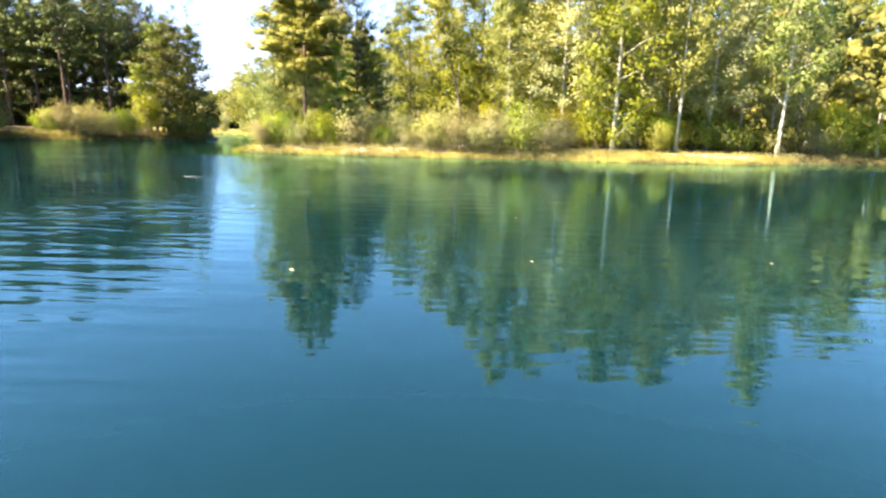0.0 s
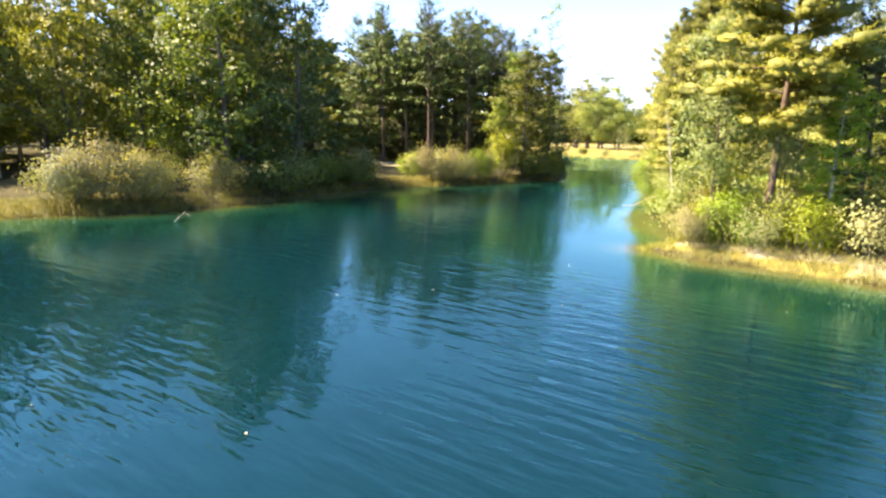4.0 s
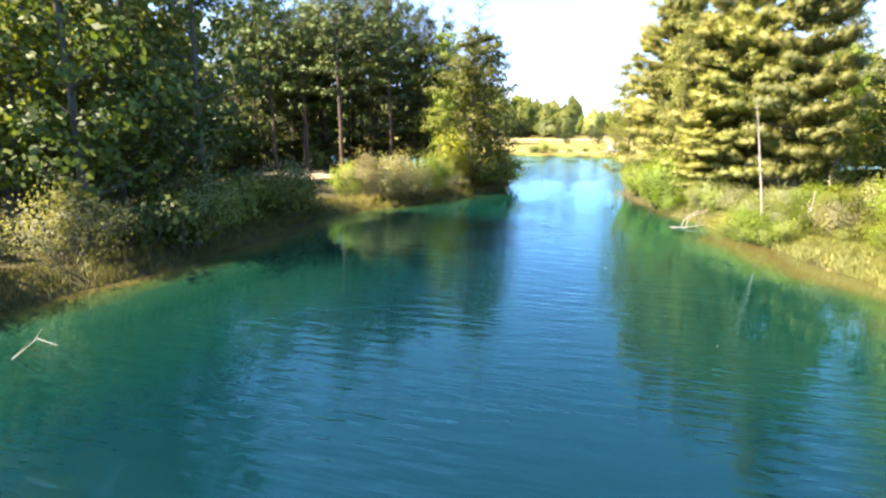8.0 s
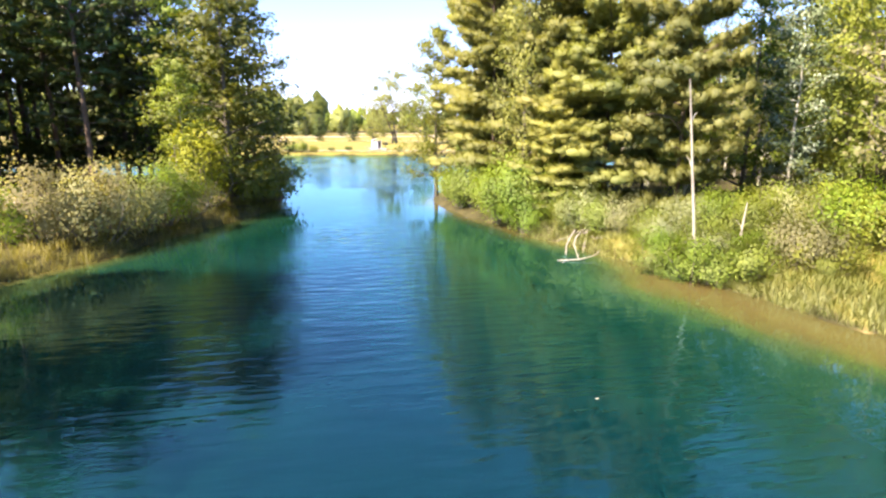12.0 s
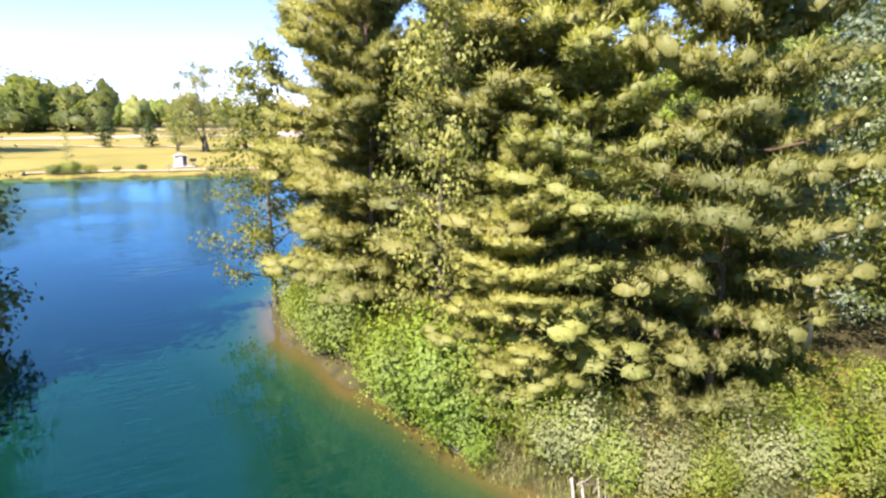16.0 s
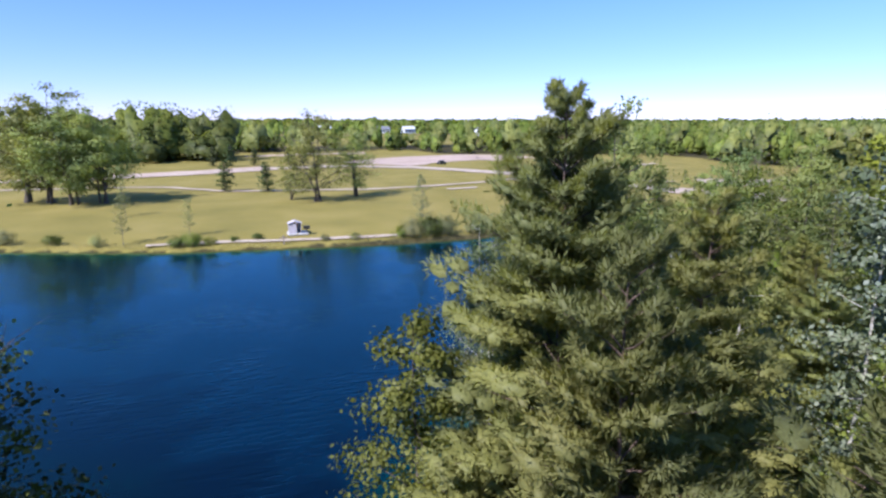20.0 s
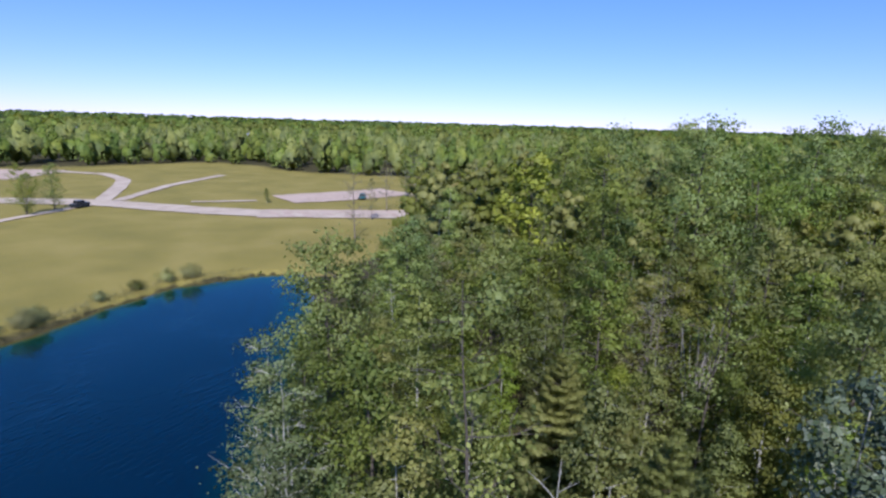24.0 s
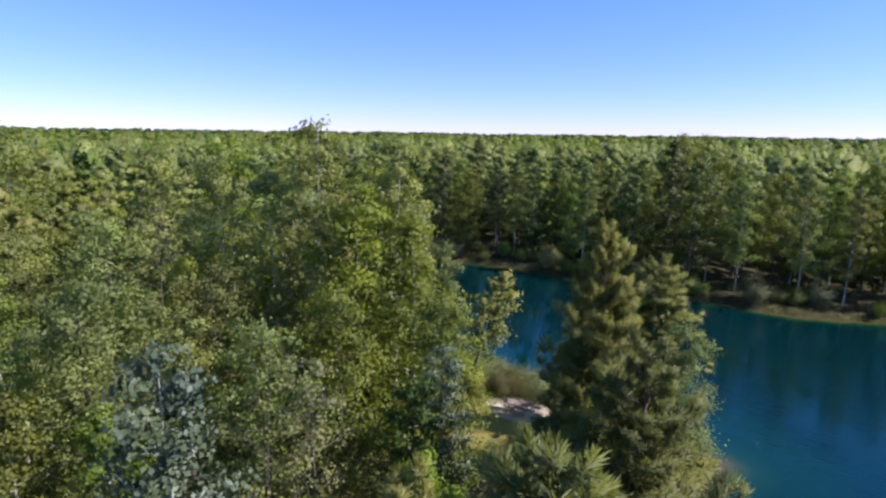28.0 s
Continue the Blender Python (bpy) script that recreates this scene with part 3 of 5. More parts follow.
def pine(seed, height, width, bare, whorl=1.12, needle=0.15, arms=6, trunk_r=0.17, gap=0.04, sag=0.04, top_open=0.0, fuzz=680, thick=0.33, small=1.58, lumps=10):
    """A white pine: whorled branches that end in flat, fuzzy cushions of needles, with dark gaps between the layers."""
    rng = np.random.default_rng(seed)
    n = 10
    t = np.linspace(0, 1, n)[:, None]
    spine = np.array([0, 0, -0.3]) + np.array([0, 0, height + 0.3]) * t + np.cumsum(rng.normal(size=(n, 3)) * [0.05, 0.05, 0], 0)
    wood = [list(zip(spine, trunk_r * (1 - 0.95 * t[:, 0])))]
    C, A, B, N, PV, PN = [], [], [], [], [], []
    z, k = bare, 0
    while z < height - 0.1:
        u = (z - bare) / (height - bare)
        reach0 = width * (0.66 + 0.34 * math.sin(min(1, u / 0.3) * math.pi / 2)) * (1 - u ** 1.8) ** 0.85 + 0.22
        for arm in range(arms if u < 0.85 else 5):
            if u < 0.8 and rng.uniform() < gap + top_open * u:
                continue
            a = 2 * math.pi * (arm + 0.5 * (k % 2)) / arms + rng.uniform(-0.4, 0.4)
            reach = reach0 * rng.uniform(0.6, 1.15)
            zz = z + rng.uniform(-0.3, 0.3)
            p = np.array([np.interp(zz, spine[:, 2], spine[:, 0]), np.interp(zz, spine[:, 2], spine[:, 1]), zz])
            rise = reach * (0.08 + 0.75 * u ** 1.6) - sag * reach * (1 - u)
            q = p + [math.cos(a) * reach, math.sin(a) * reach, rise]
            limb = bent(p, q, 0.04 * reach, rng, 4)
            wood.append(list(zip(limb, np.linspace(0.016 + 0.010 * reach, 0.006, 4))))
            out = unit((q - p) * [1, 1, 0])
            lat = np.array([-out[1], out[0], 0])
            tilt = unit(q - p)
            spots = [(0.80, 0.0, 1.0), (0.52, rng.choice((-0.26, 0.26)), 0.8), (0.3, rng.choice((-0.2, 0.2)), 0.6)]
            for s, w, big in spots[: 3 if reach > 1.6 else 2 if reach > 0.9 else 1]:
                if rng.uniform() < 0.08:
                    continue
                hub = p + (q - p) * s * rng.uniform(0.92, 1.06) + lat * (w * reach * rng.uniform(0.5, 1.3)) + [0, 0, rng.normal() * 0.08]
                core = (0.20 + 0.21 * min(reach, 3.2)) * big * rng.uniform(0.8, 1.2) * small
                core *= 1 - 0.5 * max(0.0, u - 0.6) / 0.4
                axes = np.stack([tilt * core * 1.05, lat * core * 0.95, np.array([0, 0, 1.0]) * (thick * (0.5 + 0.7 * core))])
                turned = np.stack([out, lat, np.array([0, 0, 1.0])])
                crest = min(1.0, max(0.0, (u - 0.55) / 0.3))
                for _ in range(round((lumps if core > 0.35 else max(3, lumps // 2)) * (1 - 0.35 * crest))):
                    o = rng.uniform(-1, 1, 3) * [0.84, 0.74, 0.30]
                    r = rng.uniform(0.28, 0.48)
                    span = np.array([r, r * 1.25, rng.uniform(0.46, 0.74)])
                    v = PUFF[0] * (1 + 0.10 * rng.normal(size=(len(PUFF[0]), 1))) * span * (0.56 - 0.14 * crest) + o
                    PV.append(v @ axes + hub)
                    PN.append(unit((v * [0.6, 0.6, 0.7] + PUFF[0] * 0.4) @ turned + [0, 0, 0.4]))
                    m = max(4, int(fuzz * (1 + 0.6 * crest) / lumps))
                    d = unit(rng.normal(size=(m, 3)) + [0.25, 0, 0.2])
                    spot = (d * span * rng.uniform(0.45, 1.0, (m, 1)) + o) @ axes + hub
                    way = unit(d @ (axes / np.linalg.norm(axes, axis=1, keepdims=True)) * [1, 1, 0.8] + out * 0.35 + [0, 0, 0.4 * crest] + rng.normal(size=(m, 3)) * 0.4)
                    long = needle * rng.uniform(0.6, 1.5, (m, 1))
                    C.append(spot + way * long * 0.5)
                    A.append(way * long * 0.6)
                    B.append(unit(np.cross(way, rng.normal(size=way.shape) * 0.6 + [0, 0, 1])) * long * (0.13 - 0.05 * crest))
                    N.append(unit(((d * span + o) * [0.6, 0.6, 0.7] + d * 0.35) @ turned + [0, 0, 0.4] + rng.normal(size=(m, 3)) * 0.15))
        z += whorl * rng.uniform(0.8, 1.25) * (1 - 0.62 * u)
        k += 1
    V, F, D = blades(np.concatenate(C), np.concatenate(A), np.concatenate(B), np.concatenate(N))
    count = len(PV)
    F2 = (PUFF[1][None] + (np.arange(count) * len(PUFF[0]))[:, None, None] + len(V)).reshape(-1, 4)
    return wood, (np.concatenate([V, *PV]), np.concatenate([F, F2]), np.concatenate([D, *PN]))


def shrub(seed, height, width, leaf, count, stems=19, bare=0.15):
    """A rounded bush of many arching stems."""
    rng = np.random.default_rng(seed)
    wood, centres = [], []
    for s in range(stems):
        a, r = rng.uniform(0, 2 * math.pi), width * math.sqrt(rng.uniform(0.05, 1))
        foot = np.array([math.cos(a) * r * 0.3, math.sin(a) * r * 0.3, -0.1])
        h = height * (1 - 0.45 * (r / width) ** 2) * rng.uniform(0.8, 1.1)
        tip = np.array([math.cos(a) * r, math.sin(a) * r, h])
        line = bent(foot, tip, 0.08 * height, rng, 5)
        wood.append(list(zip(line, np.linspace(0.03, 0.006, 5))))
        for f in (0.45, 0.7, 0.9, 1.0):
            if f < bare + 0.2:
                continue
            q = foot + (tip - foot) * f
            c = q + rng.normal(size=(int(count / stems / 4), 3)) * [0.18 * width, 0.18 * width, 0.11 * height]
            centres.append(c)
    centres = np.concatenate(centres)
    centres = centres[(centres[:, 2] > 0.04)]
    return wood, leaf_cards(centres, np.zeros((1, 3)) + [0, 0, height * 0.3], leaf, rng, 0.3)


KINDS, NORMALS, WOOD, SPLIT = {}, {}, {}, {}


def kind(name, parts, bark, leaves, sides=5):
    """Meshes of one kind of plant: its wood and its crown."""
    wood, (V, F, N) = parts
    stems = [line for line in wood if len(line) > 6]
    limbs = [line for line in wood if len(line) <= 6]
    wv, wf = tubes(stems, sides + 1) if stems else (np.zeros((0, 3)), np.zeros((0, 4), int))
    lv, lf = tubes(limbs, 4 if stems else 3)
    wv, wf = np.concatenate([wv, lv]), np.concatenate([wf, lf + len(wv)])
    KINDS[name] = (quad_mesh(name + "_wood", wv, wf, bark, True), quad_mesh(name + "_crown", V, F, leaves, True, N))
    WOOD[name] = (stems, limbs, bark)
    NORMALS[name + "_crown"] = N
    if leaves is NEEDLES:                            # the outer needles are thin, let light through, and are coloured lighter as if sunlit
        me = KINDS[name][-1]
        me.materials.append(NEEDLES_SUNLIT)
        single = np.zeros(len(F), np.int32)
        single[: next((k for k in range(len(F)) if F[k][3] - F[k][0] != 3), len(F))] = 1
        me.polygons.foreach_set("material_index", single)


def plant(name, shape, x, y, size=1.0, turn=None, label="", category="tree", group="", leaf_name="crown", wood_name="trunk", sink=0.0, wide=1.0, limbs=False):
    """One plant: an Empty at its foot, with its wood and its crown."""
    z = float(ground_z(np.array(x), np.array(y))) - sink
    root = new(name)
    root.matrix_basis = Matrix.Translation((x, y, z)) @ Matrix.Rotation(RNG.uniform(0, 6.283) if turn is None else turn, 4, "Z") @ Matrix.Diagonal((size * wide, size * wide, size, 1))
    if limbs:
        if shape not in SPLIT:
            stems, arms, bark = WOOD[shape]
            SPLIT[shape] = [("trunk", quad_mesh("trunk", *tubes([line], 6), bark, True)) for line in stems]
            SPLIT[shape] += [("limb", quad_mesh("limb", *tubes([line], 4), bark, True)) for line in arms]
        pieces = [*SPLIT[shape], (leaf_name, KINDS[shape][1])]
    else:
        pieces = zip((wood_name, leaf_name), KINDS[shape])
    for part_name, me in pieces:
        new(part_name, me).parent = root
    tagged(root, label, category, group)
    return root


def arrays(me):
    v, f = np.empty(len(me.vertices) * 3, np.float32), np.empty(len(me.loops), np.int32)
    me.vertices.foreach_get("co", v)
    me.loops.foreach_get("vertex_index", f)
    return v.reshape(-1, 3), f.reshape(-1, 4)


def join_wood(name, trees, label):
    """The depth of a wood, which nobody could count, as one object."""
    V, F, M, N, mats, n0 = [], [], [], [], [], 0
    cache = {}
    for shape, x, y, size, turn in trees:
        z = float(ground_z(np.array(x), np.array(y)))
        c, s = math.cos(turn), math.sin(turn)
        for me in KINDS[shape]:
            if me.name not in cache:
                cache[me.name] = arrays(me)
                if me.materials[0] not in mats:
                    mats.append(me.materials[0])
            v, f = cache[me.name]
            turned = np.array([[c, s, 0], [-s, c, 0], [0, 0, 1]])
            N.append((NORMALS[me.name] if me.name in NORMALS else unit(v * [1, 1, 0])) @ turned)
            V.append(v @ np.array([[c, s, 0], [-s, c, 0], [0, 0, 1]]) * size + [x, y, z])
            F.append(f + n0)
            M.append(np.full(len(f), mats.index(me.materials[0])))
            n0 += len(v)
    me = quad_mesh(name, np.concatenate(V), np.concatenate(F), mats, normals=np.concatenate(N))
    me.polygons.foreach_set("material_index", np.concatenate(M).astype(np.int32))
    return tagged(new(name, me), label, "wood", kind="stuff")


# near kinds
for n, (h, w) in enumerate(((15.0, 3.4), (16.5, 3.6), (14.0, 3.5))):
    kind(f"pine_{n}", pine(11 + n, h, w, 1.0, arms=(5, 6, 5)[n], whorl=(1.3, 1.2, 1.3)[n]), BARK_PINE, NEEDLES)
kind("pine_gold", pine(24, 12.8, 2.6, 5.0, top_open=0.05, gap=0.12, arms=5, whorl=1.1, fuzz=320), BARK_PINE, NEEDLES_GOLD)
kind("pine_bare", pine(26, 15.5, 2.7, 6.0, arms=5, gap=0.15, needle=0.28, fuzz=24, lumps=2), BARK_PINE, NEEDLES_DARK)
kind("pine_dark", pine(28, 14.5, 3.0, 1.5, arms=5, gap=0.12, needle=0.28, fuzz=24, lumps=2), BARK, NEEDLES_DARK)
for n in range(3):
    kind(f"aspen_{n}", broadleaf(40 + n, 13.0 + n, 1.9 + 0.2 * n, 0.2, 0.18, 6600, 28, 0.11, gappy=0.10), BARK_PALE, LEAF_OLIVE)
    kind(f"green_{n}", broadleaf(50 + n, 12.0 + n, 2.6 + 0.25 * n, 0.08, 0.19, 8200, 30, 0.15, gappy=0.05), BARK_PALE if n == 0 else BARK, LEAF_GREEN)
    kind(f"dark_{n}", broadleaf(60 + n, 14.5 + n, 3.1, 0.04, 0.25, 5200, 32, 0.18, gappy=0.05), BARK, LEAF_SHADED if n == 2 else LEAF_DARK)
    kind(f"shrub_{n}", shrub(90 + n, 2.4, 1.6, 0.10, 4600), TWIG, (LEAF_SAGE, LEAF_SAGE, LEAF_LIME)[n])
kind("lime_0", broadleaf(71, 12.0, 2.5, 0.06, 0.19, 6600, 30, 0.13), BARK_PALE, LEAF_LIME)
kind("birch_open", broadleaf(144, 13.0, 2.3, 0.15, 0.145, 7200, 32, 0.12, stems=2, gappy=0.16, twigs=3), BARK_PALE, LEAF_BIRCH)
kind("lime_1", broadleaf(72, 15.0, 3.1, 0.08, 0.20, 8600, 34, 0.17), BARK, LEAF_LIME)
kind("silver_0", broadleaf(75, 14.5, 2.2, 0.12, 0.18, 7600, 30, 0.13), BARK_PALE, LEAF_SILVER)
kind("thin_0", broadleaf(78, 16.5, 2.0, 0.25, 0.18, 1500, 26, 0.12, gappy=0.3, twigs=4), BARK, LEAF_OLIVE)
kind("twiggy_0", broadleaf(178, 15.0, 2.6, 0.2, 0.16, 900, 30, 0.13, gappy=0.3, twigs=7), TWIG, LEAF_SAGE)
kind("broad_0", broadleaf(179, 14.0, 4.2, 0.08, 0.20, 9500, 44, 0.2, stems=2), BARK, LEAF_GREEN)
kind("broad_1", broadleaf(180, 15.0, 3.9, 0.10, 0.20, 9000, 40, 0.2), BARK, LEAF_OLIVE)
kind("thin_1", broadleaf(79, 12.0, 2.2, 0.2, 0.18, 2200, 24, 0.08, gappy=0.25, twigs=4), TWIG, LEAF_SAGE)
kind("yellow_shrub", shrub(97, 3.4, 1.0, 0.09, 4600), TWIG, LEAF_YELLOW)
kind("yellow_tree", broadleaf(98, 13.0, 3.0, 0.1, 0.34, 3000, 26, 0.15), BARK, LEAF_YELLOW)
kind("green_shrub", shrub(99, 2.0, 1.5, 0.11, 3400), TWIG, LEAF_GREEN)
kind("dark_shrub", shrub(100, 2.0, 1.6, 0.19, 1500), TWIG, LEAF_DARK)
kind("multi_stem", broadleaf(81, 9.5, 2.4, 0.03, 0.14, 11500, 40, 0.11, stems=4, gappy=0.04, droop=0.8), BARK, LEAF_BIRCH)
for n in range(2):
    kind(f"pale_{n}", broadleaf(140 + n, 14.0 + n, 2.4, 0.12, 0.17, 8600, 32, 0.12, gappy=0.06), BARK_PALE, LEAF_PALE)
kind("leaning", broadleaf(83, 11.5, 2.0, 0.5, 0.26, 1900, 16, 0.13, lean=0.35), BARK, LEAF_OLIVE)
kind("cottonwood", broadleaf(85, 15.0, 5.0, 0.14, 0.27, 11000, 54, 0.30, stems=4, gappy=0.08, droop=0.9), BARK, LEAF_OLIVE)
kind("cottonwood_open", broadleaf(86, 14.0, 4.8, 0.14, 0.25, 5600, 48, 0.28, stems=3, gappy=0.2, twigs=4, droop=0.9), BARK, LEAF_OLIVE)
kind("fir_small", pine(87, 7.0, 2.0, 0.4, whorl=0.6, needle=0.3, arms=6, fuzz=12, lumps=2), BARK, NEEDLES_DARK)
# simpler kinds for the depth of the woods
for n, (h, w, m) in enumerate(((12.5, 3.6, LEAF_GREEN), (13.5, 3.3, LEAF_OLIVE), (12.0, 4.0, LEAF_GREEN), (14.0, 3.5, LEAF_OLIVE), (11.5, 3.2, LEAF_LIME))):
    kind(f"deep_{n}", broadleaf(110 + n, h, w, 0.10, 0.38, 1500, 18, 0.13, core=1.0), BARK_PALE if n in (1, 3) else BARK, m, 4)

# ---- the woods: pines and leafy trees of the east bank ----
PINE_LABEL = "tall sunlit white pine with level yellow-green needle plates"
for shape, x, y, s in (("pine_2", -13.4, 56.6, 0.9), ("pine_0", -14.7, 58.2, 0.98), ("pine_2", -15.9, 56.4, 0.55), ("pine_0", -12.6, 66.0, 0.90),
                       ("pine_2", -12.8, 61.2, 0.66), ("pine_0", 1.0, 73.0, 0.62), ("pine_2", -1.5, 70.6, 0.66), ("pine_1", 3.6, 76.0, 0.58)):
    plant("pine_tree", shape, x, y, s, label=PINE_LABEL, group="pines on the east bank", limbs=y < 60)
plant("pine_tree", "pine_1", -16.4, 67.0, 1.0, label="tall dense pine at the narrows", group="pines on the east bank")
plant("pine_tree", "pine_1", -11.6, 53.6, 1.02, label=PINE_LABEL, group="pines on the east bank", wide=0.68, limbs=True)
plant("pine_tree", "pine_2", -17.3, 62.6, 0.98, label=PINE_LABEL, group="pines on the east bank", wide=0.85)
plant("leafy_tree", "thin_0", -8.4, 75.3, 1.0, label="tall thin tree with an open grey top")
plant("pine_tree", "pine_gold", -9.2, 36.6, 1.0, label="golden-green pine with bare trunk at the tip of the spit", limbs=True)
plant("pine_tree", "pine_2", -6.5, 44.0, 0.6, label="slender pine beside the sandy clearing", limbs=True)
plant("pine_tree", "pine_dark", -6.2, 39.0, 0.72, label="dark pine standing in the shade of the spit", limbs=True)

# leafy trees that can be told apart
plant("birch_tree", "multi_stem", -11.2, 38.0, 1.0, label="many-stemmed pale birch leaning over the water", category="tree", limbs=True)
plant("birch_tree", "multi_stem", -8.7, 37.6, 0.62, label="low many-stemmed pale birch under the golden pine", category="tree", limbs=True)
plant("birch_tree", "aspen_0", 4.6, 41.6, 0.95, label="slender birch with a white trunk", category="tree", limbs=True)
plant("birch_tree", "aspen_1", 6.1, 42.3, 0.95, label="slender birch with a white trunk", category="tree", limbs=True)
plant("poplar_tree", "silver_0", -5.3, 66.4, 1.0, label="silver-leaved poplar with pale flickering leaves", limbs=True)
plant("maple_tree", "lime_1", 3.0, 52.0, 1.12, label="big lime-green maple with a full rounded crown", limbs=True)
plant("maple_tree", "yellow_tree", 27, 85.7, 1.36, label="yellowing maple among green trees", limbs=True)
plant("leafy_tree", "broad_1", -16.9, 58.6, 0.76, label="small light leafy tree in front of the pines", wide=0.72, limbs=True)
plant("leafy_tree", "leaning", 1.8, 44.6, 0.95, turn=radians(217), label="leaning tree with a bare crooked trunk", limbs=True)
plant("leafy_tree", "green_1", -19.4, 69.4, 0.84, label="round green tree on the narrows", limbs=True)
plant("leafy_tree", "thin_1", -8.4, 46.4, 1.0, label="thin grey-green tree beside the clearing", limbs=True)
plant("leafy_tree", "lime_0", -7.2, 34.9 + 2.6, 0.55, label="small lime-green tree on the spit", limbs=True)

for x, y, s, n in ((-13.6, 78.2, 0.9, 0), (-11.2, 80.8, 0.92, 1), (-9.2, 77.2, 0.85, 2), (-7.0, 83.4, 0.95, 0), (-4.6, 86.4, 0.9, 1), (-14.4, 75.6, 0.72, 1)):
    plant("birch_tree", "birch_open" if n < 2 else "aspen_2", x, y, s, label="slender birch with white stems at the pond", group="birches at the north pond", limbs=True)
for k, (x, y) in enumerate(((8.4, 40.8), (11.0, 42.0), (13.8, 41.2), (16.6, 42.4), (19.2, 41.6), (22.4, 43.0), (25.4, 44.2), (12.4, 45.0), (17.8, 45.6), (28.6, 46.0), (23.6, 47.0))):
    plant("aspen_tree", f"pale_{k % 2}", x, y, (1.05, 0.92, 1.12, 0.98)[k % 4] * (0.7 if x < 3 else 1.0), label="pale silvery aspen at the edge of the wood", group="pale aspens on the shore", limbs=k < 6)
LABELS = {"aspen": "pale-stemmed aspen with olive leaves", "green": "leafy green tree in the wood", "dark": "tall leafy tree with deep-green crown", "lime": "leafy tree with lime-green crown",
          "twiggy": "grey twiggy tree with few leaves", "broad": "broad leafy tree with a wide crown", "deep": "leafy tree in the depth of the wood", "thin": "thin tree with an open crown", "pine": "dark pine among leafy trees", "birch": "birch with white stems", "silver": "poplar with silver leaves"}
NAMES = {"pine": "pine_tree", "aspen": "aspen_tree", "dark": "oak_tree", "lime": "maple_tree", "green": "leafy_tree"}
taken = [(o.location.x, o.location.y) for o in scene.objects if o.type == "EMPTY"]


def scatter(inside, box, gap, shapes, group, sizes=(0.85, 1.12), seed=1, keep=1.5, joined=""):
    """Trees over an area, no two nearer than the gap."""
    rng = np.random.default_rng(seed)
    (x0, x1), (y0, y1) = box
    tries = int((x1 - x0) * (y1 - y0) / gap ** 2 * 5)
    px, py = rng.uniform(x0, x1, tries), rng.uniform(y0, y1, tries)
    d = shore_distance(px, py)
    ok = (d > keep) & inside(px, py, d)
    joint = []
    for x, y in zip(px[ok], py[ok]):
        if any((x - a) ** 2 + (y - b) ** 2 < gap * gap for a, b in taken):
            continue
        taken.append((x, y))
        shape = shapes[int(rng.integers(len(shapes)))]
        what = shape.split("_")[0]
        size, turn = float(rng.uniform(*sizes)), float(rng.uniform(0, 6.28))
        ends = math.hypot(x + 18.6, y - 72.3)
        if group == "trees of the east wood" and ends < 16:
            size *= 0.62 + 0.02 * ends
        if joined:
            joint.append((shape, float(x), float(y), size, turn))
            continue
        plant(NAMES.get(what, "leafy_tree"), shape, float(x), float(y), size, turn, LABELS[what], "tree", group)
    if joined:
        join_wood("wood", joint, joined)


def east_near(x, y, d):
    open_bank = (x < -4.5) & (y < 49)
    spit = (y < 41) & (x < 9)
    along = ((x + 18.6) * 18.3 - (y - 72.3) * 32.6) / 37.4          # the open line over the picnic place
    off = np.abs((x + 18.6) * 32.6 + (y - 72.3) * 18.3) / 37.4
    lane = (along > 12) & (along < 46) & (off < 1.4 + 0.06 * along)
    view = (x > 8) & (y - 72 > 0.6 * (x + 18) + 1)              # the open side towards the gravel road
    return (np.hypot(x + 0.9, y - 52.2) > 2.2) & (np.hypot(x + 3.4, y - 53) > 2.0) & ~view & ~lane & ~open_bank & ~spit & (x > -16) & (y > 38.5) & (np.hypot(x + 0.5, y - 39.5) > 4.5)


scatter(lambda x, y, d: east_near(x, y, d) & (y > 56) & (x > -8), ((-8, 26), (56, 100)), 6.2, ("broad_0", "broad_1", "broad_1"), "broad trees of the east wood", (0.75, 1.0), 2)
scatter(lambda x, y, d: east_near(x, y, d) & (y < 53) & ((x > -4) | (y < 47)), ((-16, 26), (38, 53)), 2.9, ("aspen_0", "lime_0", "aspen_1", "green_0", "lime_1", "aspen_2", "thin_1", "twiggy_0", "aspen_1"), "trees behind the spit", (1.0, 1.42), 33)
scatter(lambda x, y, d: east_near(x, y, d) & ((x > -7) | (y > 70) | ((y > 57) & (x > -10))), ((-16, 26), (50, 104)), 2.9, ("aspen_0", "aspen_1", "aspen_2", "green_0", "green_1", "green_2", "lime_0", "aspen_0", "dark_0", "aspen_1", "thin_0", "thin_1", "twiggy_0", "twiggy_0"), "trees of the east wood", (0.60, 1.0), 3)
scatter(lambda x, y, d: (x >= 24) & (y > 38) & (meadow_share(x, y) < 0.2) & ~((x > 50) & (y > 122)) & (y - 72 < 0.6 * (x + 18) - 3), ((24, 140), (36, 175)), 4.4, ("deep_0", "deep_1", "deep_2", "deep_3", "deep_4"), "", (0.8, 1.15), 4, joined="dense green wood of aspens and maples")

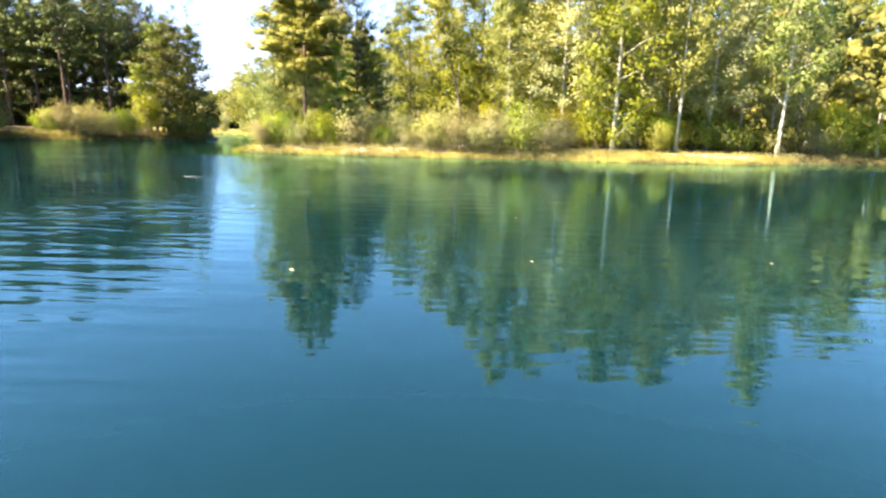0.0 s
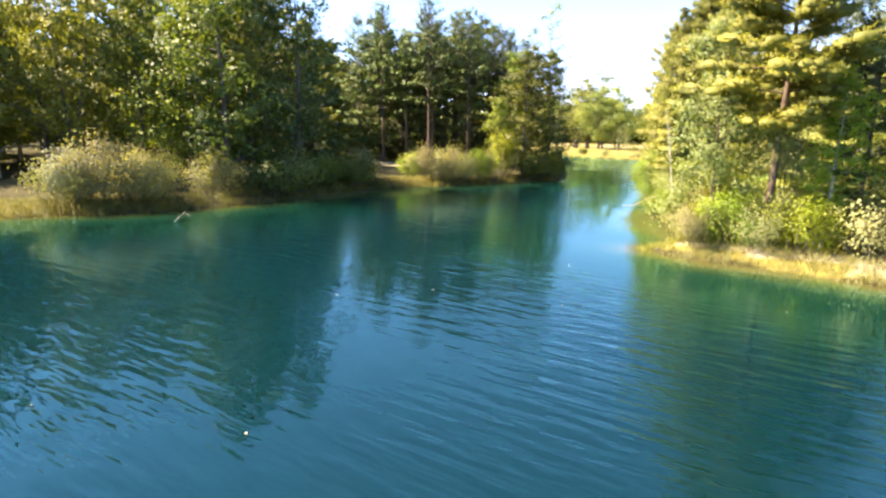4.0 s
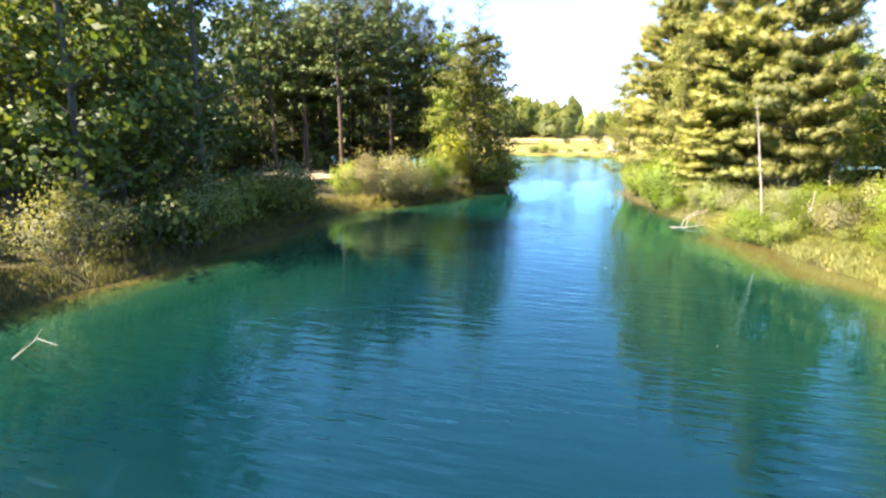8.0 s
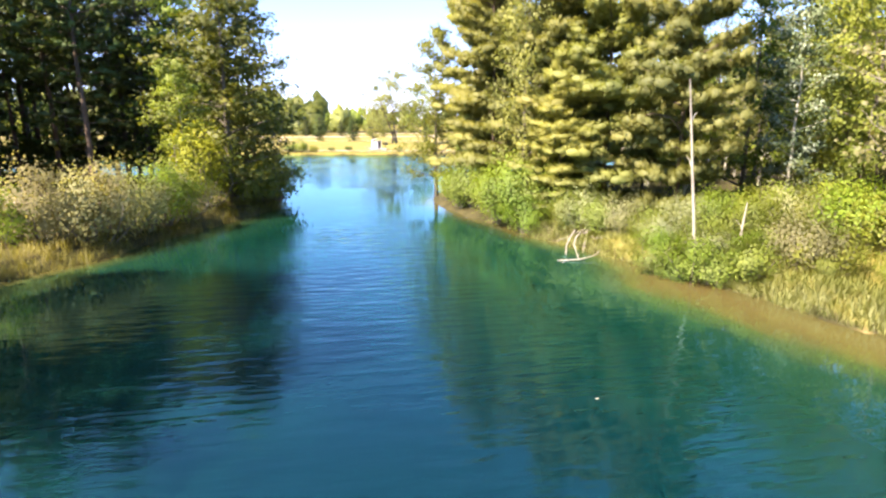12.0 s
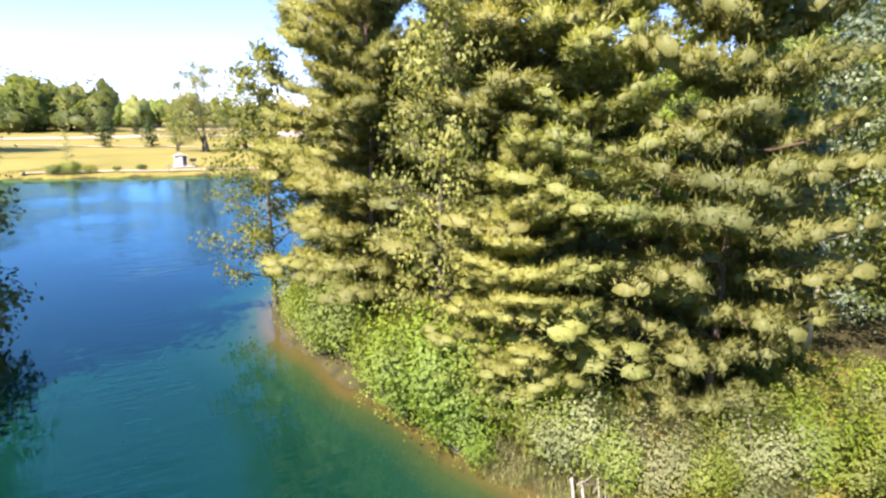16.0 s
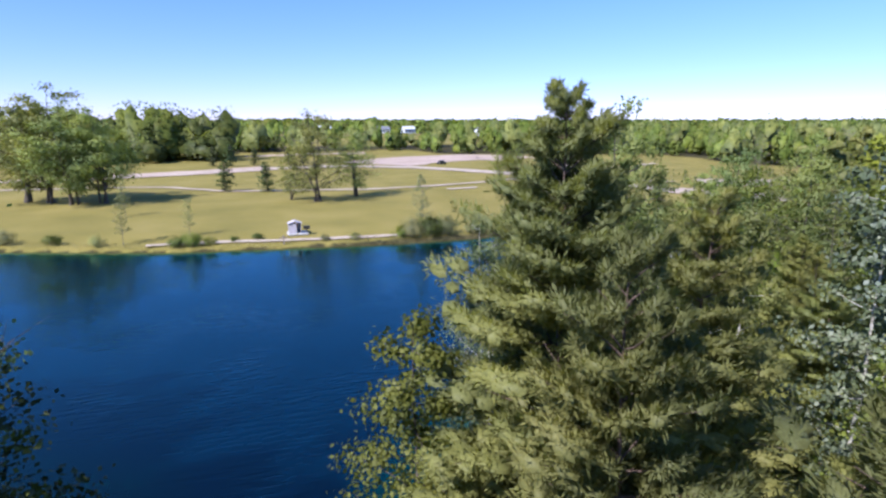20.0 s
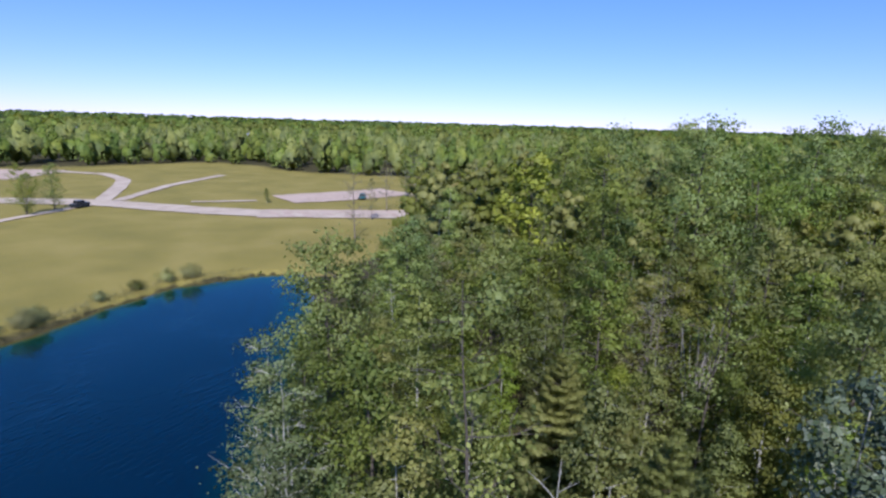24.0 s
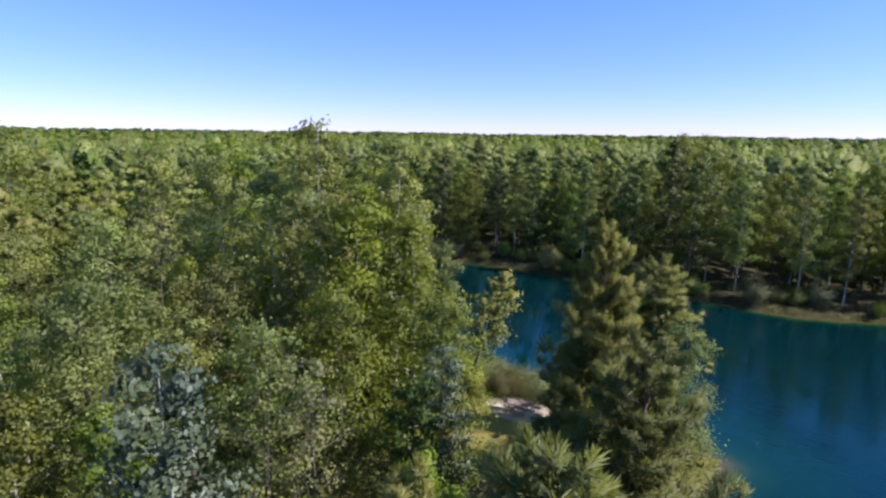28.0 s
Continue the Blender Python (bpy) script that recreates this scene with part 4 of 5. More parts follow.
for x, y, size, shape in ((36, 72.0, 1.50, "broad_1"), (41, 66.5, 1.46, "broad_0"), (46, 62.0, 1.52, "broad_1"), (38, 58.5, 1.42, "broad_0"), (52, 56.0, 1.48, "broad_1"), (33, 79.0, 1.42, "broad_0"), (44, 82.0, 1.44, "broad_1"), (54, 74.0, 1.5, "broad_1"), (60, 66.0, 1.46, "broad_0"), (50, 90.0, 1.42, "broad_0"), (5, -22.0, 1.42, "broad_1"), (1, -26.0, 1.5, "broad_0")):
    plant("leafy_tree", shape, x, y, size * 0.95, label="tall leafy tree rising over the wood", group="tall trees over the wood")
    taken.append((x, y))
# ---- the dark wood of the west bank ----
plant("leafy_tree", "dark_0", -32.0, 65.2, 0.82, label="full rounded green tree overhanging the narrows", wide=1.45)
plant("leafy_tree", "green_0", -33.8, 63.2, 0.62, label="yellow-green tree at the wooded point")
plant("leafy_tree", "dark_1", -31.3, 69.4, 0.80, label="full dark-green tree hanging over the narrows", wide=1.05)
# backlit tree: its shade comes from the darkened leaf colour of dark_2
plant("leafy_tree", "dark_2", -32.2, 73.2, 0.8, label="full green tree at the wooded point", wide=1.2)
plant("leafy_tree", "green_2", -35.6, 71.0, 0.9, label="dense green tree at the wooded point", wide=1.15)
plant("leafy_tree", "dark_1", -32.8, 68.6, 0.84, label="dense dark-green tree at the wooded point", wide=1.2)
plant("leafy_tree", "thin_0", -38.4, 80.8, 1.05, label="tall thin tree with an open grey crown")
plant("leafy_tree", "thin_0", -33.6, 75.6, 1.14, label="tall feathery grey-green tree on the far side of the point")
for x, y, s in ((-38.4, 72.6, 1.05), (-40.6, 74.6, 1.1), (-36.8, 75.6, 1.0), (-38.6, 75.4, 1.0)):
    plant("pine_tree", "pine_dark", x, y, s, label="dark dense pine behind the wooded point", group="dark pines of the point")
    taken.append((x, y))


def west(x, y, d):
    clearing = (np.hypot((x + 45) / 7, (y - 60) / 6.5) < 1) 
    along, off = -(x + 34) * 0.92 - (y - 57) * 0.38, (y - 57) * 0.92 - (x + 34) * 0.38
    clearing |= (along > -2) & (along < 18) & (np.abs(off) < 4.5) | (x > -56) & (y > 59) & (y < 80)
    clearing |= (x > -47) & (y > 43.5) & (y < 60)
    lawn = (y > 14) & (y < 33) & (d < 13)
    return ~clearing & ~lawn & (x < -36) & (d > 3)


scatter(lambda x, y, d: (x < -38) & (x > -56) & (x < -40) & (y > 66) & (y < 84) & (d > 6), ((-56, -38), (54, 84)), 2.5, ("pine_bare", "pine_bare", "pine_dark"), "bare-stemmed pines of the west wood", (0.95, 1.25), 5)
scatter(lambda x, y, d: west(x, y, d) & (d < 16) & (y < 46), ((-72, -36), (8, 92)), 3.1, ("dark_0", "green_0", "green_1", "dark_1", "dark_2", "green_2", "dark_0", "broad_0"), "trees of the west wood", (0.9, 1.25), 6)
# northern part: dark kinds only, their leaf and needle colours carry its shade
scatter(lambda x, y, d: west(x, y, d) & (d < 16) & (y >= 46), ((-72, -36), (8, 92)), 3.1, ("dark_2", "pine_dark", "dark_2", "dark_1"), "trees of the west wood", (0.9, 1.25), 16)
scatter(lambda x, y, d: west(x, y, d) & (d >= 15), ((-100, -40), (0, 110)), 5.2, ("deep_2", "deep_0", "deep_1", "deep_2"), "", (1.15, 1.45), 7, joined="dark leafy wood behind the west bank")
rng = np.random.default_rng(45)
for x, y in zip(rng.uniform(-66, -42, 60), rng.uniform(46, 86, 60)):
    far_in = float(shore_distance(np.array(x), np.array(y)))
    if far_in > 9 and not (x > -55 and 49 < y < 71):
        plant("bush", "dark_shrub", float(x), float(y), float(rng.uniform(1.2, 2.2)), None, "dark undergrowth of the west wood", "bush", "undergrowth of the west wood", "foliage", "stem", 0.05)
# ---- the south bank, behind the start of the flight ----
scatter(lambda x, y, d: (y < 12) & (d > 3) & (d < 13), ((-70, 75), (-26, 20)), 3.6, ("dark_0", "green_1", "dark_2", "aspen_2", "green_2", "aspen_1", "pine_bare"), "trees of the south bank", (0.95, 1.2), 8)
scatter(lambda x, y, d: (y < 30) & (d >= 12), ((-75, 95), (-55, 35)), 5.2, ("deep_0", "deep_1", "deep_2", "deep_3"), "", (1.05, 1.3), 9, joined="tall leafy wood behind the south bank")

# ---- bushes along the water ----


def bush(shape, x, y, size=1.0, label="", name="bush", wide=1.0):
    plant(name, shape, x, y, size, None, label, "bush", "", "foliage", "stem", 0.05, wide)


def hedge(points, shapes, gap, sizes, label, seed, off=0.6):
    """Bushes along a line, with jitter."""
    rng = np.random.default_rng(seed)
    pts = np.array(points, float)
    for a, b in zip(pts[:-1], pts[1:]):
        n = max(1, round(float(np.hypot(*(b - a))) / gap))
        for k in range(n):
            x, y = a + (b - a) * (k + rng.uniform(0.2, 0.8)) / n + rng.normal(size=2) * off
            bush(shapes[int(rng.integers(len(shapes)))], float(x), float(y), float(rng.uniform(*sizes)), label)


hedge([(-42.8, 25.5), (-40.6, 28.8), (-39.2, 32.5)], ("shrub_0", "shrub_1"), 1.5, (0.8, 1.5), "pale grey-green willow bush on the west bank", 1, 0.9)
hedge([(-39.0, 33.5), (-38.6, 37), (-38.3, 43), (-39, 49)], ("dark_shrub", "shrub_1", "dark_shrub", "green_shrub"), 1.6, (0.9, 1.2), "shaded bush overhanging the west bank", 2)
hedge([(-36.5, 53.6), (-34.6, 57), (-33.0, 60.2)], ("shrub_0", "shrub_1", "shrub_2"), 1.1, (0.85, 1.25), "pale rounded bush on the wooded point", 3)
hedge([(-31.5, 63.5), (-30.6, 67), (-30.8, 72)], ("dark_shrub", "green_shrub"), 1.6, (0.9, 1.3), "dark bush at the foot of the point", 4, 0.3)
hedge([(-18.9, 67), (-17.8, 61.5), (-16.8, 57.5), (-15.8, 54)], ("shrub_2", "green_shrub", "shrub_2", "green_shrub"), 0.9, (0.7, 1.2), "leafy bush under the pines at the water", 5, 0.4)
hedge([(-13.6, 48.5), (-12.6, 46.0), (-11.5, 43.5)], ("shrub_2", "green_shrub", "shrub_0"), 1.3, (0.45, 0.75), "low bush on the grassy bank", 6, 0.9)
hedge([(-12.4, 36.2), (-10, 35.9), (-7.6, 36.4)], ("shrub_2", "green_shrub", "shrub_0"), 1.0, (0.6, 0.9), "yellow-green bush at the tip of the spit", 7, 0.4)
hedge([(-6.4, 41), (-4.4, 42)], ("shrub_0", "shrub_1", "shrub_2"), 1.0, (0.6, 0.9), "pale feathery bush behind the picnic place", 8, 0.7)
hedge([(0.9, 37.3), (2.6, 37.6)], ("shrub_0",), 1.2, (0.7, 0.9), "pale grey-green bush beside the picnic table", 9, 0.2)
hedge([(2.8, 36.6), (7.6, 36.6)], ("shrub_0", "shrub_1", "shrub_2"), 1.0, (0.6, 1.4), "pale cream-green bush on the shore", 10, 0.3)
hedge([(-6.4, 36.6), (-4.6, 36.2), (-2.6, 36.0)], ("shrub_0", "shrub_1", "shrub_2"), 0.95, (0.5, 1.4), "pale cream-green bush on the shore", 20, 0.35)
hedge([(-2.8, 35.9), (1.2, 36.1)], ("shrub_0", "shrub_1", "shrub_2"), 1.1, (0.5, 1.15), "pale cream-green bush on the shore", 25, 0.3)
hedge([(1.0, 36.2), (2.6, 36.3)], ("shrub_0", "shrub_1"), 0.8, (0.6, 0.8), "low pale bush beside the picnic place", 21, 0.2)
hedge([(3, 40.5), (9, 40.5), (15, 40), (25, 42)], ("shrub_2", "yellow_shrub", "green_shrub", "shrub_0"), 1.5, (0.7, 1.1), "yellow-green undergrowth before the trees", 22, 0.6)
hedge([(-13.2, 51.6), (-11.6, 50.4), (-9.2, 50.0), (-6.5, 50.5)], ("shrub_2", "green_shrub", "shrub_0", "yellow_shrub"), 0.9, (0.5, 0.85), "yellow-green bush on the grassy bank", 23, 0.5)
hedge([(-9.4, 48.6), (-8.4, 45.5), (-8.0, 42)], ("shrub_2", "green_shrub", "shrub_0"), 0.9, (0.6, 1.0), "pale leafy bush at the edge of the clearing", 24, 0.7)
hedge([(27, 41.8), (32, 44), (40, 43.5)], ("shrub_2", "green_shrub", "shrub_0"), 1.7, (1.0, 1.5), "leafy bush on the shore", 11, 0.6)
hedge([(10, 41.5), (16, 41.5), (22, 41.5), (26, 43)], ("shrub_2", "green_shrub", "dark_shrub"), 2.2, (0.8, 1.2), "undergrowth at the foot of the trees", 12, 0.8)
hedge([(-22, -10), (-13, -6.2), (-3, -5.6), (5, -5.4), (14, -5), (21, -6.4), (33, -4), (45, 4.5)], ("shrub_1", "dark_shrub", "green_shrub"), 3.0, (0.8, 1.4), "bush on the south shore", 13, 0.8)
hedge([(47.5, 4.5), (57.5, 16.5), (57.5, 30)], ("green_shrub", "shrub_2", "dark_shrub", "shrub_1"), 2.2, (0.9, 1.5), "leafy bush on the shore of the bay", 28, 0.7)
for x, y, s, shape in ((-15.0, 47.3, 0.62, "shrub_2"), (-14.4, 46.9, 0.6, "green_shrub"), (-15.3, 48.6, 0.6, "green_shrub"), (-15.2, 47.8, 0.42, "green_shrub"), (-15.0, 49.4, 0.5, "shrub_2"), (-14.2, 50.1, 0.55, "shrub_0"), (-13.0, 47.4, 0.42, "shrub_2"), (-12.0, 45.2, 0.35, "green_shrub"), (-10.6, 52.4, 0.6, "shrub_2"), (-9.0, 53.0, 0.7, "green_shrub"), (-12.4, 52.2, 0.6, "green_shrub"), (-8.2, 51.4, 0.7, "shrub_2")):
    bush(shape, x, y, s, "low yellow-green bush on the east bank", wide=1.2)
hedge([(-16.4, 56.0), (-15.4, 53.6), (-14.6, 51.4)], ("green_shrub", "shrub_2", "green_shrub", "shrub_0"), 0.7, (0.5, 0.8), "leafy bush down to the water under the pines", 26, 0.35)
hedge([(-14.2, 48.6), (-13.6, 46.4)], ("shrub_0", "green_shrub", "shrub_2"), 0.7, (0.4, 0.7), "low bush over the washed bank", 27, 0.3)
plant("leafy_tree", "aspen_0", 8.6, 70.4, 0.56, label="young aspen before the dead tree")
plant("leafy_tree", "green_2", 8.9, 68.6, 0.6, label="young leafy tree before the dead tree")
plant("leafy_tree", "silver_0", -5.2, 54.5, 0.75, label="pale poplar with silvery leaves beside the pines")
plant("leafy_tree", "green_2", -3.4, 52.4, 0.86, label="full green tree beside the pines")
plant("leafy_tree", "dark_0", -5.6, 57.0, 0.72, label="deep-green tree behind the grassy bank")
bush("shrub_0", -3.4, 43.6, 0.85, "pale feathery bush behind the picnic place")
bush("shrub_1", -5.6, 43.2, 0.95, "pale feathery bush behind the picnic place")
bush("yellow_shrub", -11.3, 41.0, 1.0, "bright yellow young tree on the bank")
bush("yellow_shrub", -11.6, 36.4, 0.42, "low yellow bush at the water")
bush("yellow_shrub", -33.0, 62.2, 1.3, "yellowing sapling at the wooded point", wide=1.2)
bush("yellow_shrub", 28.5, 42.4, 1.1, "bright yellow-green bush on the shore", wide=1.6)
bush("yellow_shrub", 7.9, 38.4, 0.8, "yellow-green bush under the trees", wide=1.5)

# ---- the far meadow ----


def ribbon(name, points, width, mat, label, category="road"):
    """A track laid on the meadow."""
    pts = np.array(points, float)
    t = np.linspace(0, len(pts) - 1, len(pts) * 8)
    x, y = np.interp(t, range(len(pts)), pts[:, 0]), np.interp(t, range(len(pts)), pts[:, 1])
    for _ in range(4):
        x[1:-1], y[1:-1] = (x[:-2] + 2 * x[1:-1] + x[2:]) / 4, (y[:-2] + 2 * y[1:-1] + y[2:]) / 4
    way = unit(np.stack([np.gradient(x), np.gradient(y)], 1))
    side = np.stack([-way[:, 1], way[:, 0]], 1) * (width / 2 * (1 + 0.12 * ripple(x, y, 5.0)))[:, None]
    rows = np.stack([np.stack([x, y], 1) + side * f for f in (1, 0.3, -0.3, -1)], 1).reshape(-1, 2)
    z = ground_z(rows[:, 0], rows[:, 1]) + 0.16
    i = (np.arange(len(x) - 1)[:, None] * 4 + np.arange(3)[None]).ravel()
    me = quad_mesh(name, np.column_stack([rows, z]), np.stack([i, i + 1, i + 5, i + 4], 1), mat, True)
    return tagged(new(name, me), label, category, kind="structure")


GRAVEL = rough_stuff("pale_gravel", (0.37, 0.285, 0.205), (0.56, 0.455, 0.345), 0.25, 0.95, 0.3, 4.0)
GRAVEL_PINK = rough_stuff("pinkish_sand", (0.38, 0.275, 0.205), (0.53, 0.405, 0.315), 0.08, 0.95, 0.3, 1.5)
ribbon("road", [(-140, 222), (-90, 230), (-50, 238), (-34, 246), (-16, 254), (5, 257), (29, 243), (42, 226), (57, 202), (64, 171), (72, 152), (86, 132), (98, 120)], 8.5, GRAVEL, "pale gravel road across the meadow")
ribbon("footpath", [(-140, 214), (-46, 206), (-31, 191), (-16, 187.5), (5, 184), (22, 187.5), (36, 192), (56, 199)], 2.2, GRAVEL, "narrow pale path over the grass", "path")
ribbon("footpath", [(60, 203), (78, 224), (91, 241), (98, 262), (92, 280)], 4.0, GRAVEL, "pale path curving to the wood", "path")
ribbon("footpath", [(62, 200), (74, 208), (91, 219), (122, 232)], 3.0, GRAVEL, "pale path curving to the wood", "path")
ribbon("parking_lot", [(-74, 234), (-52, 240), (-34, 248), (-18, 256)], 15.0, GRAVEL_PINK, "bare pinkish gravel beside the road", "parking lot")
ribbon("gravel_strip", [(71, 185.6), (82, 175)], 2.2, GRAVEL, "short pale gravel strip in the grass", "path")
ribbon("parking_lot", [(18, 262), (40, 280), (70, 290), (84, 272)], 34.0, GRAVEL_PINK, "wide pinkish gravel parking ground", "parking lot")
ribbon("parking_lot", [(-28, 322), (-10, 326), (8, 330), (28, 330)], 10.0, GRAVEL_PINK, "pale gravel ground before the far wood", "parking lot")
ribbon("shore_path", [(-38, 135.2), (-30, 134.6), (-20, 132.9), (-10, 131.6), (-3, 131.2)], 1.3, GRAVEL, "bare sandy edge along the far shore", "path")
ribbon("gravel_strip", [(19, 178.5), (27, 180)], 2.0, GRAVEL, "bare patch in the grass", "path")
ribbon("parking_lot", [(68, 160), (78, 146), (90, 130), (104, 112)], 11.0, GRAVEL_PINK, "wide bare gravel beside the road", "parking lot")
ribbon("parking_lot", [(88, 172), (104, 164), (122, 158)], 17.0, GRAVEL_PINK, "wide gravel ground behind the trees", "parking lot")

for x, y, s, shape, label in ((-62, 182, 1.5, "cottonwood", "large spreading cottonwood on the meadow"), (-57, 178, 1.3, "cottonwood", "large spreading cottonwood on the meadow"),
                              (-52.5, 178.5, 1.2, "cottonwood", "large spreading cottonwood on the meadow"), (-67, 185, 1.4, "cottonwood_open", "open-crowned cottonwood on the meadow"),
                              (-12.5, 167, 1.25, "cottonwood_open", "open-crowned cottonwood with several stems"), (-3.4, 173.5, 1.0, "cottonwood_open", "open-crowned cottonwood on the meadow"),
                              (-16.8, 172, 0.62, "cottonwood_open", "drooping pale tree on the meadow"), (-33, 139, 0.45, "thin_1", "thin tree on the far shore"),
                              (-41, 137, 0.55, "thin_1", "thin tree on the far shore"), (-0.7, 132.4, 0.72, "thin_1", "thin tree on the far shore"), (-45, 160, 0.5, "thin_1", "thin young tree on the meadow"),
                              (39.5, 194.5, 0.74, "broad_0", "bright green tree beside the road"), (46, 197, 0.66, "broad_1", "round green tree beside the road"),
                              (88, 140, 0.85, "twiggy_0", "grey twiggy tree beside the gravel road"), (80, 128, 0.8, "thin_1", "thin tree beside the gravel road"), (56, 126, 0.9, "twiggy_0", "grey twiggy tree beside the gravel road"), (62, 117, 0.95, "twiggy_0", "grey twiggy tree beside the gravel road"), (70, 122, 1.0, "twiggy_0", "grey twiggy tree at the edge of the wood"), (98, 134, 0.8, "aspen_0", "aspen beside the gravel ground"),
                              (110, 148, 0.8, "aspen_1", "aspen beside the gravel ground"), (76, 136, 0.75, "thin_1", "thin tree beside the gravel road"), (81.5, 171, 0.3, "green_0", "young tree by the path"), (-75, 240, 0.9, "cottonwood", "tree beside the gravel road"), (-82, 262, 1.0, "deep_0", "tree beside the gravel road")):
    plant("leafy_tree", shape, x, y, s, label=label, group="trees on the meadow", wide=1.25 if "cotton" in shape else 1.0)
for x, y, s in ((-30.5, 191.5, 1.0), (-21.5, 188, 0.95), (-32, 268, 1.1), (-24, 270, 0.9), (-12, 268, 0.8), (-6, 272, 0.8), (-38, 270, 1.0)):
    plant("fir_tree", "fir_small", x, y, s, label="small dark fir on the meadow", group="trees on the meadow")
for x, y, s, shape in ((-32.2, 133.6, 0.9, "green_shrub"), (-34, 133.8, 0.7, "dark_shrub"), (-30, 133.5, 0.55, "green_shrub"), (-27, 134.5, 0.4, "dark_shrub"), (-24, 135.0, 0.45, "dark_shrub"),
                       (-2.6, 130.4, 1.1, "shrub_1"), (-0.2, 130.6, 1.3, "dark_shrub"), (2.0, 130.6, 1.1, "shrub_1"), (-4.6, 130.4, 0.8, "green_shrub"), (0.6, 131.6, 1.2, "green_shrub"), (6.5, 130.2, 0.8, "shrub_1"), (8.0, 130.8, 0.7, "shrub_0"),
                       (15, 132, 0.5, "shrub_1"), (20, 132.6, 0.6, "dark_shrub"), (24, 132.6, 0.7, "shrub_1"), (27, 131.6, 0.8, "shrub_0"), (-15, 131.4, 0.4, "shrub_1"), (-11, 130.7, 0.45, "shrub_1"),
                       (-44, 137.4, 0.6, "shrub_1"), (-50, 140, 0.7, "dark_shrub"), (-56, 142.4, 0.8, "shrub_1")):
    bush(shape, x, y, s, "scrubby bush on the far shore", wide=1.1)

# ---- woods far off, to the horizon ----


def far_wood(name, centres, height, width, cards, card, mat, seed):
    """Many far trees as one mesh of leaf clumps."""
    rng = np.random.default_rng(seed)
    n = len(centres)
    z = ground_z(centres[:, 0], centres[:, 1], np.full(n, 50.0))
    h = height * rng.uniform(0.6, 1.35, n)
    w = width * rng.uniform(0.8, 1.25, n)
    u = rng.uniform(0.1, 1.0, (n, cards))
    r = np.sqrt(rng.uniform(0.25, 1, (n, cards))) * w[:, None] * np.sqrt(np.clip(1.0 - (1.6 * u - 0.75) ** 2, 0.03, 1))
    a = rng.uniform(0, 6.283, (n, cards))
    c = np.stack([centres[:, :1] + r * np.cos(a), centres[:, 1:2] + r * np.sin(a), z[:, None] + u * h[:, None]], -1).reshape(-1, 3)
    normal = unit(np.stack([np.cos(a), np.sin(a), 0.4 + u], -1).reshape(-1, 3) + rng.normal(size=(n * cards, 3)) * 0.45)
    along = unit(np.cross(normal, rng.normal(size=(n * cards, 3))))
    s = card * rng.uniform(0.6, 1.3, (n * cards, 1))
    face = np.stack([np.cos(a), np.sin(a), 0.25 + u], -1).reshape(-1, 3) + 0.2 * normal
    V, F, N = blades(c, along * s * 0.5, np.cross(normal, along) * s * 0.42, face)
    ball, ring = PUFF                                # the inner masses of each crown
    k = 4
    a = rng.uniform(0, 6.283, (n, k))
    hub = np.stack([centres[:, :1] + 0.42 * w[:, None] * np.cos(a), centres[:, 1:] + 0.42 * w[:, None] * np.sin(a), z[:, None] + h[:, None] * np.linspace(0.26, 0.74, k)], -1).reshape(-1, 3)
    span = np.stack([np.outer(w, (0.46, 0.52, 0.46, 0.34)), np.outer(w, (0.46, 0.52, 0.46, 0.34)), np.outer(h, (0.22, 0.2, 0.2, 0.17))], -1).reshape(-1, 3)
    lumps = ball[None] * (1 + 0.18 * rng.normal(size=(n * k, len(ball), 1))) * span[:, None] + hub[:, None]
    away = unit((hub - np.repeat(np.column_stack([centres, z + h * 0.45]), k, 0)) * [1, 1, 0.6])
    out = unit(np.repeat(ball[None] * 0.6 + [0, 0, 0.4], n * k, 0) + away[:, None] * 0.7)
    F = np.concatenate([F, (ring[None] + (np.arange(n * k) * len(ball))[:, None, None] + len(V)).reshape(-1, 4)])
    V, N = np.concatenate([V, lumps.reshape(-1, 3)]), np.concatenate([N, out.reshape(-1, 3)])
    return tagged(new(name, quad_mesh(name, V, F, mat, True, N)), "distant leafy wood", "wood", kind="stuff")


def far_places(rng, n, r0, r1, inside):
    r = np.sqrt(rng.uniform(r0 ** 2, r1 ** 2, n))
    a = rng.uniform(0, 6.283, n)
    p = np.stack([r * np.cos(a), 70 + r * np.sin(a)], 1)
    return p[inside(p[:, 0], p[:, 1])]


def wooded(x, y):
    mead = (meadow_share(x, y) > 0.75) | ((np.abs(x) < 110) & (y > 110) & (y < 300))
    lots = (x > -85) & (x < 45) & (y > 240) & (y < 338)
    near_set = (x > -100) & (x < 138) & (y > -54) & (y < 172)
    lots |= (x > 45) & (x < 140) & (y > 116) & (y < 245)
    farm = (np.hypot((x - 45) / 85, (y - 525) / 70) < 1) | (np.hypot((x + 250) / 120, (y - 420) / 40) < 1)
    return ~mead & ~lots & ~near_set & ~farm


far_rng = np.random.default_rng(17)
edge = np.column_stack([far_rng.uniform(-230, -34, 210), far_rng.uniform(292, 340, 210)])
for k, mat in enumerate((LEAF_GREEN, LEAF_DARK)):
    far_wood("wood", edge[k::2], (17.5, 16.0)[k], (6.8, 7.4)[k], 210, 1.0, mat, 60 + k)
belt = far_places(far_rng, 5200, 60, 420, wooded)
for k, mat in enumerate((LEAF_GREEN, LEAF_OLIVE, LEAF_GREEN)):
    far_wood("wood", belt[k::3], (12.5, 14.0, 11.0)[k], (4.2, 5.4, 4.0)[k], 110, 0.95, mat, 30 + k)
